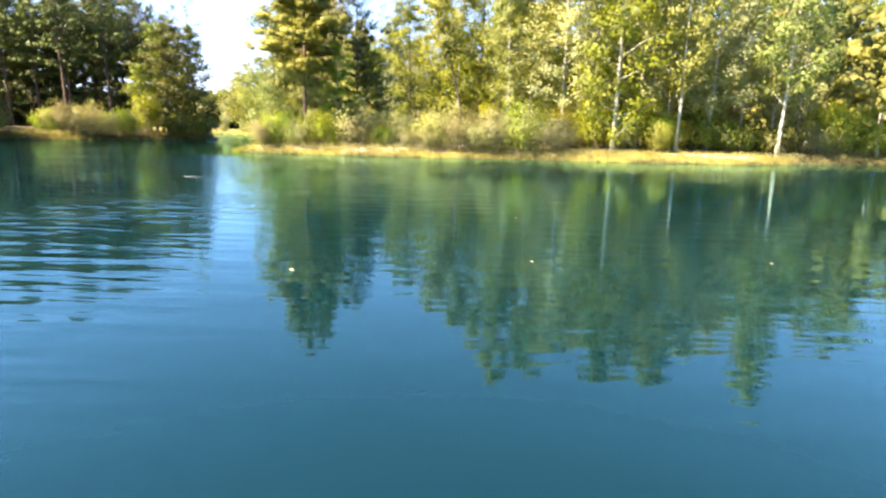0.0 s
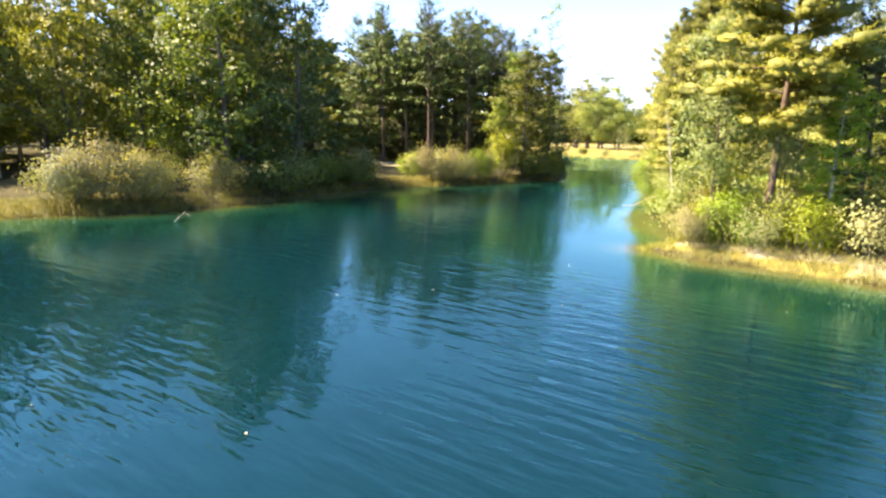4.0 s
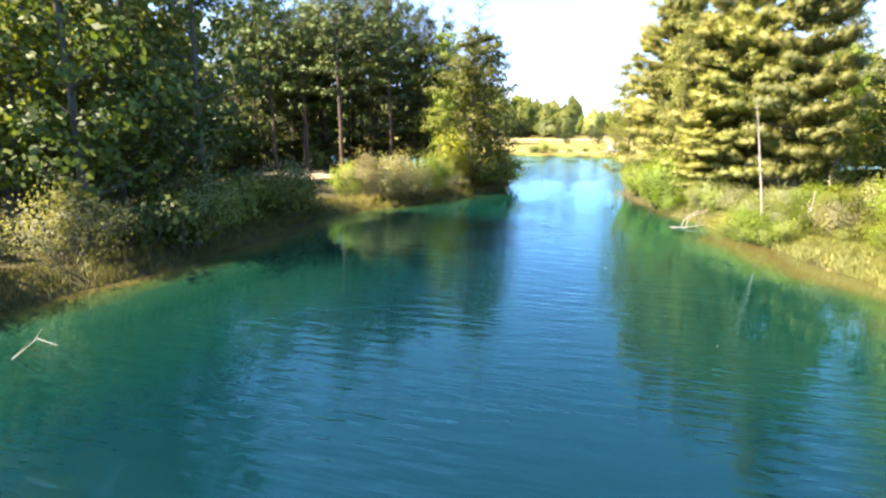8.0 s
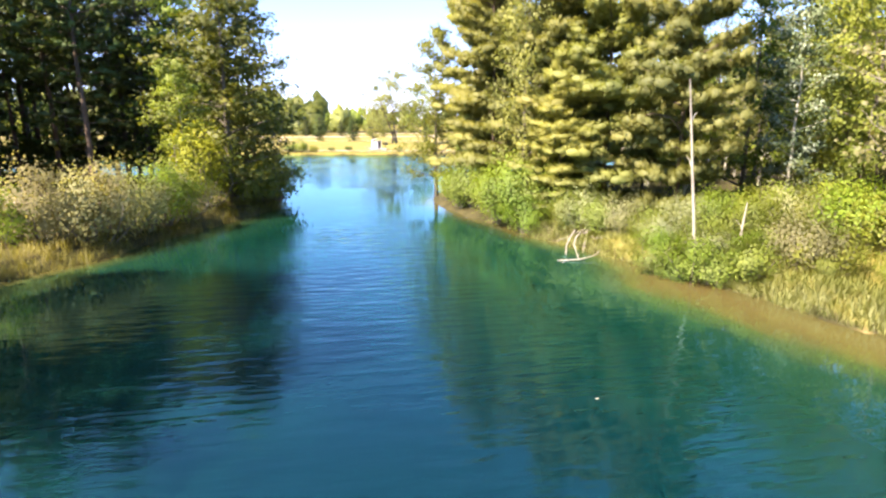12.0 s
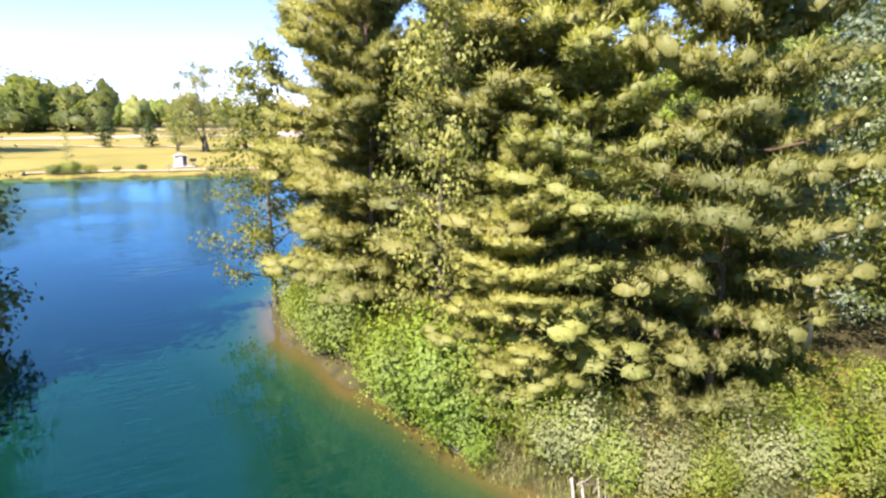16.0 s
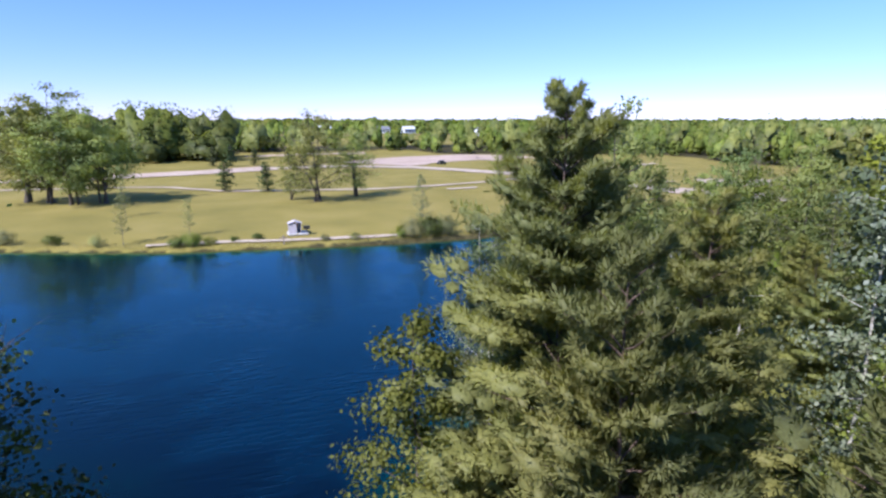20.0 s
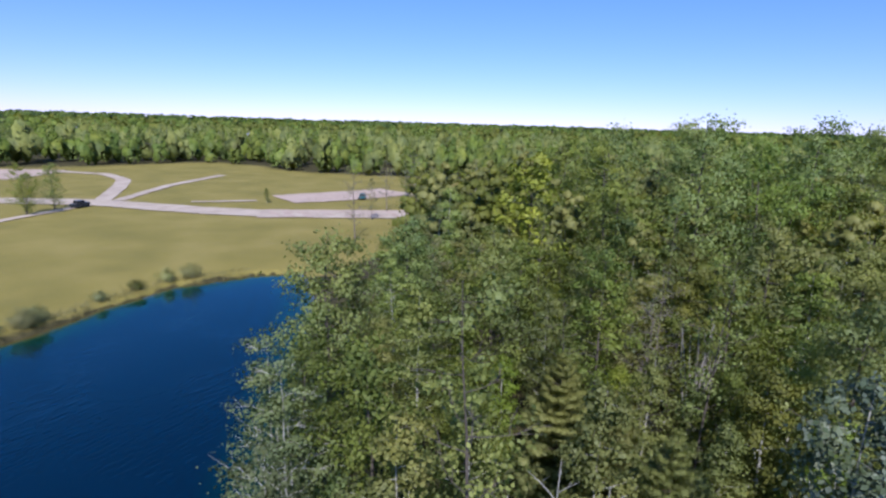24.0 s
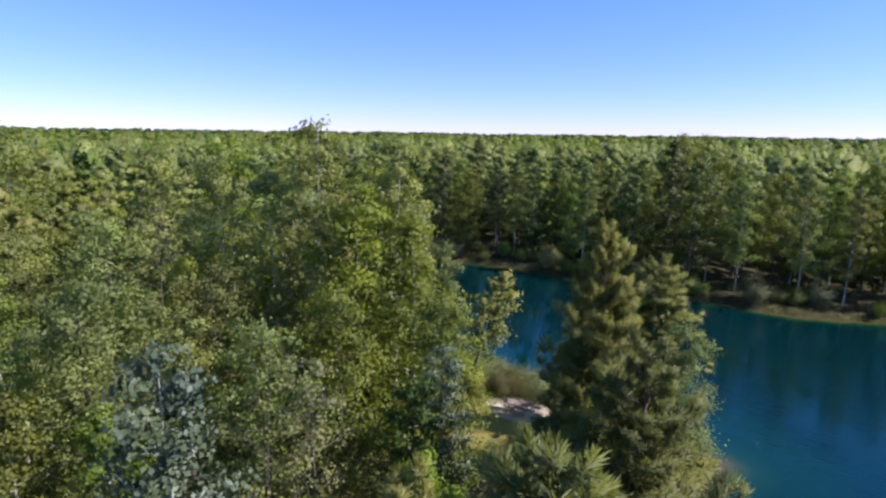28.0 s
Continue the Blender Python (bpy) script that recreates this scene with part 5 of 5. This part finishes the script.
rest = far_places(far_rng, 4600, 420, 1300, wooded)
for k, mat in enumerate((LEAF_GREEN, LEAF_GREEN)):
    far_wood("wood", rest[k::2], 12.0, 7.5, 34, 4.6, mat, 40 + k)
last = far_places(far_rng, 3000, 1300, 4200, lambda x, y: x == x)
far_wood("wood", last, 13.0, 26.0, 30, 15.0, LEAF_DARK, 50)

# ---- small things ----


def part(name, verts, faces, mat, parent=None, label="", smooth=False):
    """One mesh object from lists, under a thing or a part."""
    me = bpy.data.meshes.new(name)
    me.from_pydata([tuple(map(float, v)) for v in verts], [], [tuple(map(int, f)) for f in faces])
    me.materials.append(mat)
    if smooth:
        for f in me.polygons:
            f.use_smooth = True
    ob = new(name, me)
    if parent is not None:
        ob.parent = parent
    return tagged(ob, label)


def beam(name, parent, mat, size, at, turn=(0, 0, 0), bevel=0.012, label=""):
    """A squared timber or slab with eased edges."""
    bm = bmesh.new()
    bmesh.ops.create_cube(bm, size=1.0, matrix=Matrix.Diagonal((*size, 1)))
    bmesh.ops.bevel(bm, geom=bm.edges[:], offset=min(bevel, min(size) * 0.4), segments=2, affect="EDGES")
    bmesh.ops.transform(bm, matrix=pose(*at, *turn), verts=bm.verts)
    me = bpy.data.meshes.new(name)
    bm.to_mesh(me)
    bm.free()
    me.materials.append(mat)
    ob = new(name, me)
    ob.parent = parent
    return tagged(ob, label)


def stick(name, parent, mat, lines, sides=7, label=""):
    V, F = tubes(lines, sides)
    ob = new(name, quad_mesh(name, V, F, mat, True))
    if parent is not None:
        ob.parent = parent
    return tagged(ob, label)


def at_ground(x, y):
    return float(ground_z(np.array(float(x)), np.array(float(y))))


PLANK = rough_stuff("weathered_planks", (0.230, 0.165, 0.135), (0.400, 0.310, 0.260), 2.0, 0.85, 0.4, 30.0, (0.3, 3, 3))
STEEL = rough_stuff("dull_steel_tube", (0.10, 0.09, 0.085), (0.17, 0.15, 0.14), 6.0, 0.6, 0.15)
CONCRETE = rough_stuff("pale_concrete", (0.42, 0.40, 0.38), (0.60, 0.58, 0.55), 1.2, 0.9, 0.3, 20.0)
CANVAS = rough_stuff("pale_lilac_grey_boards", (0.46, 0.41, 0.42), (0.60, 0.54, 0.55), 1.5, 0.8, 0.2, 14.0)
BLACK_IRON = rough_stuff("black_iron", (0.012, 0.012, 0.013), (0.035, 0.032, 0.030), 6.0, 0.6, 0.2)
WHITE_PAINT = rough_stuff("white_siding", (0.66, 0.66, 0.66), (0.80, 0.80, 0.79), 0.8, 0.6, 0.15, 6.0)
ROOF_GREY = rough_stuff("grey_shingles", (0.16, 0.16, 0.17), (0.28, 0.28, 0.29), 1.0, 0.9, 0.4, 8.0)
ROOF_WHITE = rough_stuff("white_metal_roof", (0.62, 0.63, 0.64), (0.78, 0.78, 0.78), 0.7, 0.45, 0.1, 6.0)

# the picnic table on its sandy place
table = new("picnic_table")
table.matrix_basis = Matrix.Translation((-0.3, 38.9, at_ground(-0.3, 38.9))) @ Matrix.Rotation(radians(12), 4, "Z")
for k in range(5):
    beam("tabletop_plank", table, PLANK, (1.85, 0.138, 0.04), (0, -0.292 + 0.146 * k, 0.74))
for side in (-1, 1):
    for k in range(2):
        beam("seat_plank", table, PLANK, (1.85, 0.138, 0.04), (0, side * (0.62 + 0.146 * k), 0.44))
    for end in (-1, 1):
        beam("leg", table, STEEL, (0.05, 0.05, 0.92), (end * 0.62, side * 0.42, 0.36), (side * 34, 0, 0))
for end in (-1, 1):
    beam("seat_support", table, STEEL, (0.05, 1.62, 0.05), (end * 0.62, 0, 0.40))
    beam("top_support", table, STEEL, (0.05, 0.72, 0.05), (end * 0.62, 0, 0.69))
tagged(table, "weathered wooden picnic table with two benches on bare sand", "picnic table")

# standing and fallen dead wood
rng = np.random.default_rng(5)
z0 = at_ground(-14.35, 48.0)
snag = new("snag")
snag.location = (-14.35, 48.0, z0)
stick("trunk", snag, DEAD_WOOD, [[((0, 0, -0.2), 0.055), ((-0.24, -0.02, 1.75), 0.048), ((-0.50, -0.05, 3.4), 0.040), ((-0.74, -0.10, 4.9), 0.030), ((-0.97, -0.17, 6.2), 0.018)]])
for p, q in (((-0.50, -0.05, 3.4), (-0.68, 0.05, 3.85)), ((-0.74, -0.10, 4.9), (-0.55, -0.05, 5.2))):
    stick("broken_branch", snag, DEAD_WOOD, [[(p, 0.025), (tuple((np.array(p) + q) / 2 + [0, 0, 0.05]), 0.018), (q, 0.006)]], 5)
tagged(snag, "bare white dead trunk standing on the grassy bank", "dead tree")

snag2 = new("snag")
snag2.location = (-12.4, 48.4, at_ground(-12.4, 48.4))
stick("trunk", snag2, DEAD_WOOD, [[((0, 0, -0.2), 0.05), ((0.02, 0.03, 0.9), 0.04), ((0.1, 0.02, 1.8), 0.015)]])
stick("broken_branch", snag2, DEAD_WOOD, [[((0.02, 0.03, 0.9), 0.02), ((-0.2, 0.1, 1.2), 0.006)]], 5)
tagged(snag2, "short pale dead stem in the grass", "dead tree")

dead = new("dead_tree")
dead.location = (10.7, 70.3, at_ground(10.7, 70.3) - 1.2)
lines = []
for k in range(16):
    a = rng.uniform(0, 6.28)
    foot = np.array([rng.normal() * 0.25, rng.normal() * 0.3, 6.5])
    tip = foot + [math.cos(a) * rng.uniform(0.2, 1.1), math.sin(a) * rng.uniform(0.2, 1.1), rng.uniform(3.0, 5.5)]
    lines.append(list(zip(bent(foot, tip, 0.15, rng, 5), np.linspace(0.05, 0.012, 5))))
stick("trunk", dead, DEAD_WOOD, [[((0, 0, -0.2), 0.16), ((0, 0.05, 4), 0.13), ((0.05, 0, 8.5), 0.07)]])
for line in lines:
    stick("bare_branch", dead, DEAD_WOOD, [line], 5)
tagged(dead, "bleached dead tree with bare upright stems in the wood", "dead tree")


def dead_birch(x, y, height, seed):
    """A slender white dead birch: its trunk and bare upswept branches."""
    rng = np.random.default_rng(seed)
    root = new("dead_tree")
    root.location = (x, y, at_ground(x, y))
    bow = rng.normal(size=2) * 0.35
    spine = [((bow[0] * f * f, bow[1] * f * f, -0.2 + (height + 0.2) * f), 0.075 * (1 - 0.85 * f)) for f in (0, 0.25, 0.5, 0.75, 1.0)]
    stick("trunk", root, BARK_PALE, [spine], 6)
    for k in range(11):
        f = rng.uniform(0.5, 0.95)
        a, reach = rng.uniform(0, 6.28), rng.uniform(0.6, 1.5) * (1.25 - f) * 1.6
        p = np.array([bow[0] * f * f, bow[1] * f * f, height * f])
        q = p + [math.cos(a) * reach, math.sin(a) * reach, reach * rng.uniform(0.7, 1.3)]
        line = list(zip(bent(p, q, 0.08, rng, 4), np.linspace(0.022, 0.006, 4)))
        limb = stick("branch", root, BARK_PALE, [line], 5)
        s1 = line[2][0] + rng.normal(size=3) * 0.3 + [0, 0, 0.3]
        stick("twig", limb, BARK_PALE, [[(line[2][0], 0.009), (tuple((line[2][0] + s1) / 2), 0.007), (tuple(s1), 0.003)]], 4)
    tagged(root, "slender white dead birch with bare branches", "dead tree", "dead birches at the pond")


for k, (x, y, h) in enumerate(((-9.4, 77.0, 12.6), (-8.2, 75.1, 12.4), (-7.0, 73.6, 13.2), (-6.4, 72.2, 12.6), (-11.6, 76.4, 10.8))):
    dead_birch(x, y, h - 2.0, 300 + k)


def log(x, y, z, lines, label, name="fallen_log"):
    root = new(name)
    root.location = (x, y, z)
    lines = [[(p, r * 0.34) for p, r in line] for line in lines]
    stick("trunk", root, DEAD_WOOD, [lines[0]])
    for line in lines[1:]:
        stick("branch", root, DEAD_WOOD, [line], 5)
    tagged(root, label, "driftwood")
    return root


log(-17.0, 51.5, 0.0, [[((-1.31, -0.58, -0.04), 0.05), ((-0.80, -0.86, 0.03), 0.07), ((-0.36, -0.96, 0.06), 0.08), ((0.12, -0.88, 0.13), 0.06), ((0.42, -0.70, 0.16), 0.05), ((0.66, -0.52, 0.28), 0.02)],
                       [((0.9, 1.8, 0.50), 0.10), ((0.42, 1.15, 0.46), 0.09), ((-0.02, 0.3, 0.34), 0.07), ((-0.22, -0.4, 0.20), 0.05), ((-0.36, -0.95, 0.05), 0.04)],
                       [((0.7, 1.9, 0.60), 0.11), ((0.22, 1.25, 0.44), 0.09), ((-0.22, 0.6, 0.22), 0.07), ((-0.5, -0.1, -0.12), 0.05)],
                       [((1.1, 1.5, 0.40), 0.06), ((0.74, 0.95, 0.30), 0.05), ((0.36, 0.3, 0.02), 0.03)], [((0.22, 1.25, 0.44), 0.04), ((-0.1, 1.35, 0.38), 0.03), ((-0.42, 1.3, 0.26), 0.01)],
                       [((-0.80, -0.86, 0.03), 0.04), ((-1.1, -1.1, 0.0), 0.03), ((-1.5, -1.25, -0.05), 0.01)]], "tangle of bleached branches lying in the shallows")
rng = np.random.default_rng(91)
pile = new("brushwood")
pile.location = (-15.75, 52.75, at_ground(-15.75, 52.75))
for k in range(22):
    a, tilt, long = rng.uniform(0, 3.14), rng.uniform(-0.25, 0.45), rng.uniform(0.4, 0.95)
    mid = np.array([rng.normal() * 0.28, rng.normal() * 0.42, rng.uniform(0.02, 0.30)])
    way = np.array([math.cos(a), math.sin(a), tilt]) * long / 2
    stick("twig", pile, TWIG if k % 3 else DEAD_WOOD, [list(zip(bent(mid - way, mid + way, 0.05, rng, 4), (0.016, 0.014, 0.010, 0.004)))], 4)
tagged(pile, "heap of grey brushwood washed up on the bank", "brushwood")
log(-34.2, 28.2, 0.0, [[((-0.5, -0.1, -0.1), 0.05), ((-0.1, 0.0, 0.22), 0.045), ((0.25, 0.1, 0.50), 0.03), ((0.85, 0.05, 0.42), 0.012)],
                       [((0.1, 0.05, 0.36), 0.025), ((0.1, 0.35, 0.62), 0.008)]], "bare branch sticking out of the water", "dead_branch")
log(7.0, 36.4, 0.35, [[((0, 0.7, 0.75), 0.05), ((0.5, 0.1, 0.62), 0.06), ((1.4, -0.8, 0.2), 0.055), ((1.75, -1.4, -0.45), 0.04)],
                      [((0.5, 0.1, 0.62), 0.025), ((0.2, -0.5, 0.9), 0.008)]], "bent pale branch reaching down into the water", "dead_branch")
log(-12.6, 44.6, 0.1, [[((-0.5, -0.6, 0.02), 0.04), ((0.0, 0.0, 0.10), 0.05), ((0.6, 0.5, 0.3), 0.02)]], "root washed bare at the foot of the bank", "root")
log(-13.9, 47.2, 0.1, [[((-0.6, -0.2, 0.0), 0.05), ((0.0, 0.1, 0.16), 0.06), ((0.6, 0.1, 0.4), 0.03)], [((0.0, 0.1, 0.16), 0.04), ((0.1, -0.5, -0.05), 0.02)]], "root washed bare at the foot of the bank", "root")
log(-7.4, 16.6, 0.0, [[((-0.6, 0.15, -0.006), 0.010), ((-0.2, 0.0, 0.002), 0.016), ((0.2, 0.02, -0.004), 0.014), ((0.6, -0.15, -0.008), 0.010)]], "pale stick floating just below the surface", "floating_stick")

# the little shelter on the far shore, its pad, the grill beside it and the post at the water
zs = at_ground(-18.5, 136.2)
shelter = new("shelter")
shelter.location, shelter.scale = (-18.5, 136.2, zs), (0.58, 0.58, 0.7)
beam("pad", shelter, CONCRETE, (5.0, 4.2, 0.25), (0.1, 0, 0.08), label="pale concrete pad")
beam("back_panel", shelter, CANVAS, (3.0, 0.10, 2.0), (-0.5, 1.1, 1.2))
for side in (-1, 1):
    beam("side_panel", shelter, CANVAS, (0.10, 2.2, 2.0), (-0.5 + side * 1.45, 0, 1.2))
beam("front_panel", shelter, CANVAS, (1.9, 0.10, 2.0), (-1.05, -1.1, 1.2))
for side in (-1, 1):
    beam("roof_slope", shelter, CANVAS, (1.85, 2.7, 0.08), (-0.5 + side * 0.82, 0, 2.48), (0, side * 17, 0), label="pale roof slope")
tagged(shelter, "small pale lilac-grey hut on a concrete pad at the far shore", "hut")
grill = new("grill")
grill.location = (-17.2, 135.3, zs + 0.16)
beam("fire_box", grill, BLACK_IRON, (0.9, 0.6, 0.45), (0, 0, 0.85), bevel=0.06)
beam("stand", grill, BLACK_IRON, (0.12, 0.12, 0.65), (0, 0, 0.32))
tagged(grill, "black iron grill on a stand beside the hut", "grill")
post = new("post")
post.location = (-20.6, 131.2, at_ground(-20.6, 131.2))
beam("pole", post, PLANK, (0.16, 0.16, 1.3), (0, 0, 0.55))
beam("crossbar", post, PLANK, (1.1, 0.10, 0.12), (0, 0, 0.85))
tagged(post, "short wooden mooring post with a crossbar at the shore", "post")

# buildings seen over the trees


def building(name, x, y, size, turn, roof, label, windows=3):
    """A house with a gable roof, its windows and a door."""
    w, d, h = size
    root = new(name)
    root.matrix_basis = Matrix.Translation((x, y, at_ground(x, y) - 0.1)) @ Matrix.Rotation(radians(turn), 4, "Z")
    r = 0.32 * d
    part("wall", [(-w / 2, -d / 2, 0), (w / 2, -d / 2, 0), (w / 2, d / 2, 0), (-w / 2, d / 2, 0), (-w / 2, -d / 2, h), (w / 2, -d / 2, h), (w / 2, d / 2, h), (-w / 2, d / 2, h), (-w / 2, 0, h + r), (w / 2, 0, h + r)],
         [(0, 1, 5, 4), (2, 3, 7, 6), (1, 2, 6, 9, 5), (3, 0, 4, 8, 7), (3, 2, 1, 0)], WHITE_PAINT, root)
    for side in (-1, 1):
        a = math.degrees(math.atan2(r, d / 2))
        beam("roof_slope", root, roof, (w + 1.0, math.hypot(r, d / 2) + 0.6, 0.18), (0, side * (d / 4 + 0.15), h + r / 2 + 0.05), (-side * a, 0, 0))
    for k in range(windows):
        u = -w / 2 + w * (k + 0.5) / windows
        beam("window", root, BLACK_IRON, (1.2, 0.12, 1.2), (u, -d / 2 - 0.02, h * 0.55))
    beam("door", root, PLANK, (1.0, 0.12, 2.05), (w / 2 - w * 0.22 / windows - 0.6, -d / 2 - 0.02, 1.03))
    return tagged(root, label, "building")


building("house", 88, 560, (11, 7, 3.6), 10, ROOF_GREY, "white house with a grey roof among far trees")
building("barn", 40, 610, (15, 8, 4), -8, ROOF_WHITE, "white barn with a pale roof beyond the wood", 4)
building("barn", 125, 600, (18, 8, 4), 15, ROOF_WHITE, "long white barn far beyond the wood", 5)
building("house", 170, 520, (14, 9, 5), 30, ROOF_GREY, "white house half hidden by far trees")
building("house", 330, 430, (16, 10, 6), 60, ROOF_GREY, "white house above the wood", 4)
building("house", 350, 405, (14, 9, 6), 40, ROOF_WHITE, "white house above the wood")
building("house", 300, 640, (16, 10, 6), 20, ROOF_GREY, "white house in the far wood")


def car(x, y, turn, paint, label):
    """A parked car: body, cabin glass and wheels."""
    root = new("car")
    root.matrix_basis = Matrix.Translation((x, y, at_ground(x, y) + 0.17)) @ Matrix.Rotation(radians(turn), 4, "Z")
    beam("body", root, paint, (4.4, 1.8, 0.65), (0, 0, 0.62), bevel=0.18)
    beam("cabin", root, BLACK_IRON, (2.3, 1.55, 0.6), (-0.2, 0, 1.15), bevel=0.22, label="dark tinted cabin glass")
    beam("roof", root, paint, (1.7, 1.4, 0.08), (-0.2, 0, 1.47), bevel=0.03)
    for sx in (-1, 1):
        for sy in (-1, 1):
            stick("wheel", root, BLACK_IRON, [[((sx * 1.35, sy * 0.72, 0.32), 0.02), ((sx * 1.35, sy * 0.721, 0.32), 0.32), ((sx * 1.35, sy * 0.92, 0.32), 0.32), ((sx * 1.35, sy * 0.921, 0.32), 0.02)]], 12)
    return tagged(root, label, "car")


PAINT_DARK = rough_stuff("dark_car_paint", (0.03, 0.035, 0.045), (0.05, 0.055, 0.07), 2.0, 0.35, 0.0)
PAINT_TEAL = rough_stuff("teal_car_paint", (0.03, 0.12, 0.14), (0.05, 0.16, 0.18), 2.0, 0.35, 0.0)
car(51, 196.5, 20, PAINT_DARK, "dark car parked under the trees by the road")
car(42, 252, 40, PAINT_DARK, "dark car on the gravel parking ground")
car(101, 156, 30, PAINT_TEAL, "teal car parked on the gravel behind trees")

# ---- grass and reeds along the banks ----


def grass(name, x, y, height, mat, label, seed, blades_each=13):
    """Tufts of blades at the given places, as one object."""
    rng = np.random.default_rng(seed)
    d = shore_distance(x, y)
    keep = d > -0.25
    x, y = x[keep], y[keep]
    z = ground_z(x, y)
    base = np.repeat(np.stack([x, y, z], 1), blades_each, 0)
    n = len(base)
    base[:, :2] += rng.normal(size=(n, 2)) * 0.10
    h = height * rng.uniform(0.5, 1.2, (n, 1))
    way = unit(rng.normal(size=(n, 3)) * [0.35, 0.35, 0] + [0, 0, 1])
    side = unit(np.cross(way, rng.normal(size=(n, 3)))) * (0.005 + 0.006 * h)
    V, F, N = blades(base + way * h * 0.5, way * h * 0.5, side, unit(rng.normal(size=(n, 3)) * 0.3 + [0, 0, 1]))
    return tagged(new(name, quad_mesh(name, V, F, mat, normals=N)), label, "grass", kind="stuff")


def along_shore(points, n, lo, hi, seed):
    """Places within a strip inland of a line of shore points."""
    rng = np.random.default_rng(seed)
    pts = np.array(points, float)
    seg = rng.integers(0, len(pts) - 1, n)
    t = rng.uniform(0, 1, (n, 1))
    p = pts[seg] + (pts[seg + 1] - pts[seg]) * t + rng.normal(size=(n, 2)) * (hi - lo)
    return p[:, 0], p[:, 1]


east_line = [(-17.4, 55.5), (-16, 52), (-14.8, 48.5), (-14.2, 46), (-13.3, 43.5), (-12.7, 41), (-12.2, 38), (-12.6, 36.4)]
spit_line = [(-12, 35), (-8.2, 34.9), (-5.5, 34.4), (-2, 34.8), (2, 35.2), (6, 35.4), (9.7, 34.9), (15, 35.5), (21, 36.8), (26, 39.7), (33, 41.7)]
grass("bank_grass", *along_shore(east_line, 2600, 0.0, 0.9, 61), 0.36, GREEN_GRASS, "yellow-green grass on the east bank", 62)
grass("bank_reeds", *along_shore(east_line, 900, 0.0, 0.35, 63), 0.36, DRY_GRASS, "dry straw-coloured reeds at the water", 64)
gxr = np.random.default_rng(65)
grass("bank_grass", gxr.uniform(-14.5, -5, 4200), gxr.uniform(37, 56, 4200), 0.28, GREEN_GRASS, "yellow-green grass of the bank clearing", 66, 12)
grass("bank_grass", *along_shore(spit_line, 2000, 0.0, 0.6, 67), 0.32, DRY_GRASS, "dry yellow grass along the spit", 68)
grass("bank_grass", *along_shore([(-43, 23), (-41.6, 24.8), (-39.5, 27.8), (-38, 31.5), (-37.4, 36), (-37, 43), (-38, 49.5), (-35.5, 53), (-32, 61), (-29.6, 67)], 2600, 0.0, 0.7, 69), 0.5, GREEN_GRASS, "grass hanging over the west bank", 70)
grass("bank_grass", *along_shore([(-56, 140.4), (-35, 133.2), (-20, 130.9), (-6, 129), (6, 128.9), (15, 130.9), (24, 131.4), (33, 127.4)], 1500, 0.0, 1.0, 71), 0.6, DRY_GRASS, "dry grass on the far shore", 72, 7)
grass("bank_grass", *along_shore([(46, 7), (33, -1.8), (20, -4.3), (14, -2.9), (5, -3.5), (-3, -3.8), (-14, -4.1), (-23, -8.3), (-36, -10.3)], 1500, 0.0, 0.8, 73), 0.55, GREEN_GRASS, "grass on the south shore", 74, 7)

# leaves and foam drifting on the pond
rng = np.random.default_rng(80)
FLECK = rough_stuff("pale_fallen_leaf", (0.42, 0.36, 0.24), (0.62, 0.58, 0.46), 9.0, 0.7, 0.1)
for x, y in zip(rng.uniform(-24, 6, 46), rng.uniform(5, 42, 46)):
    if float(shore_distance(np.array(x), np.array(y))) > -2.5:
        continue
    r, a = rng.uniform(0.014, 0.03), rng.uniform(0, 6.28)
    leaf = part("floating_leaf", [(0, -r * 1.3, 0), (r * 0.7, -r * 0.3, 0.006), (r * 0.6, r * 0.6, 0.008), (0, r * 1.4, 0.002), (-r * 0.6, r * 0.6, 0.01), (-r * 0.7, -r * 0.3, 0.005)], [(0, 1, 2, 3), (0, 3, 4, 5)], FLECK)
    leaf.location, leaf.rotation_euler = (x, y, 0.012), (0, 0, a)
    tagged(leaf, "pale fallen leaf floating on the pond", "leaf", "leaves on the pond")
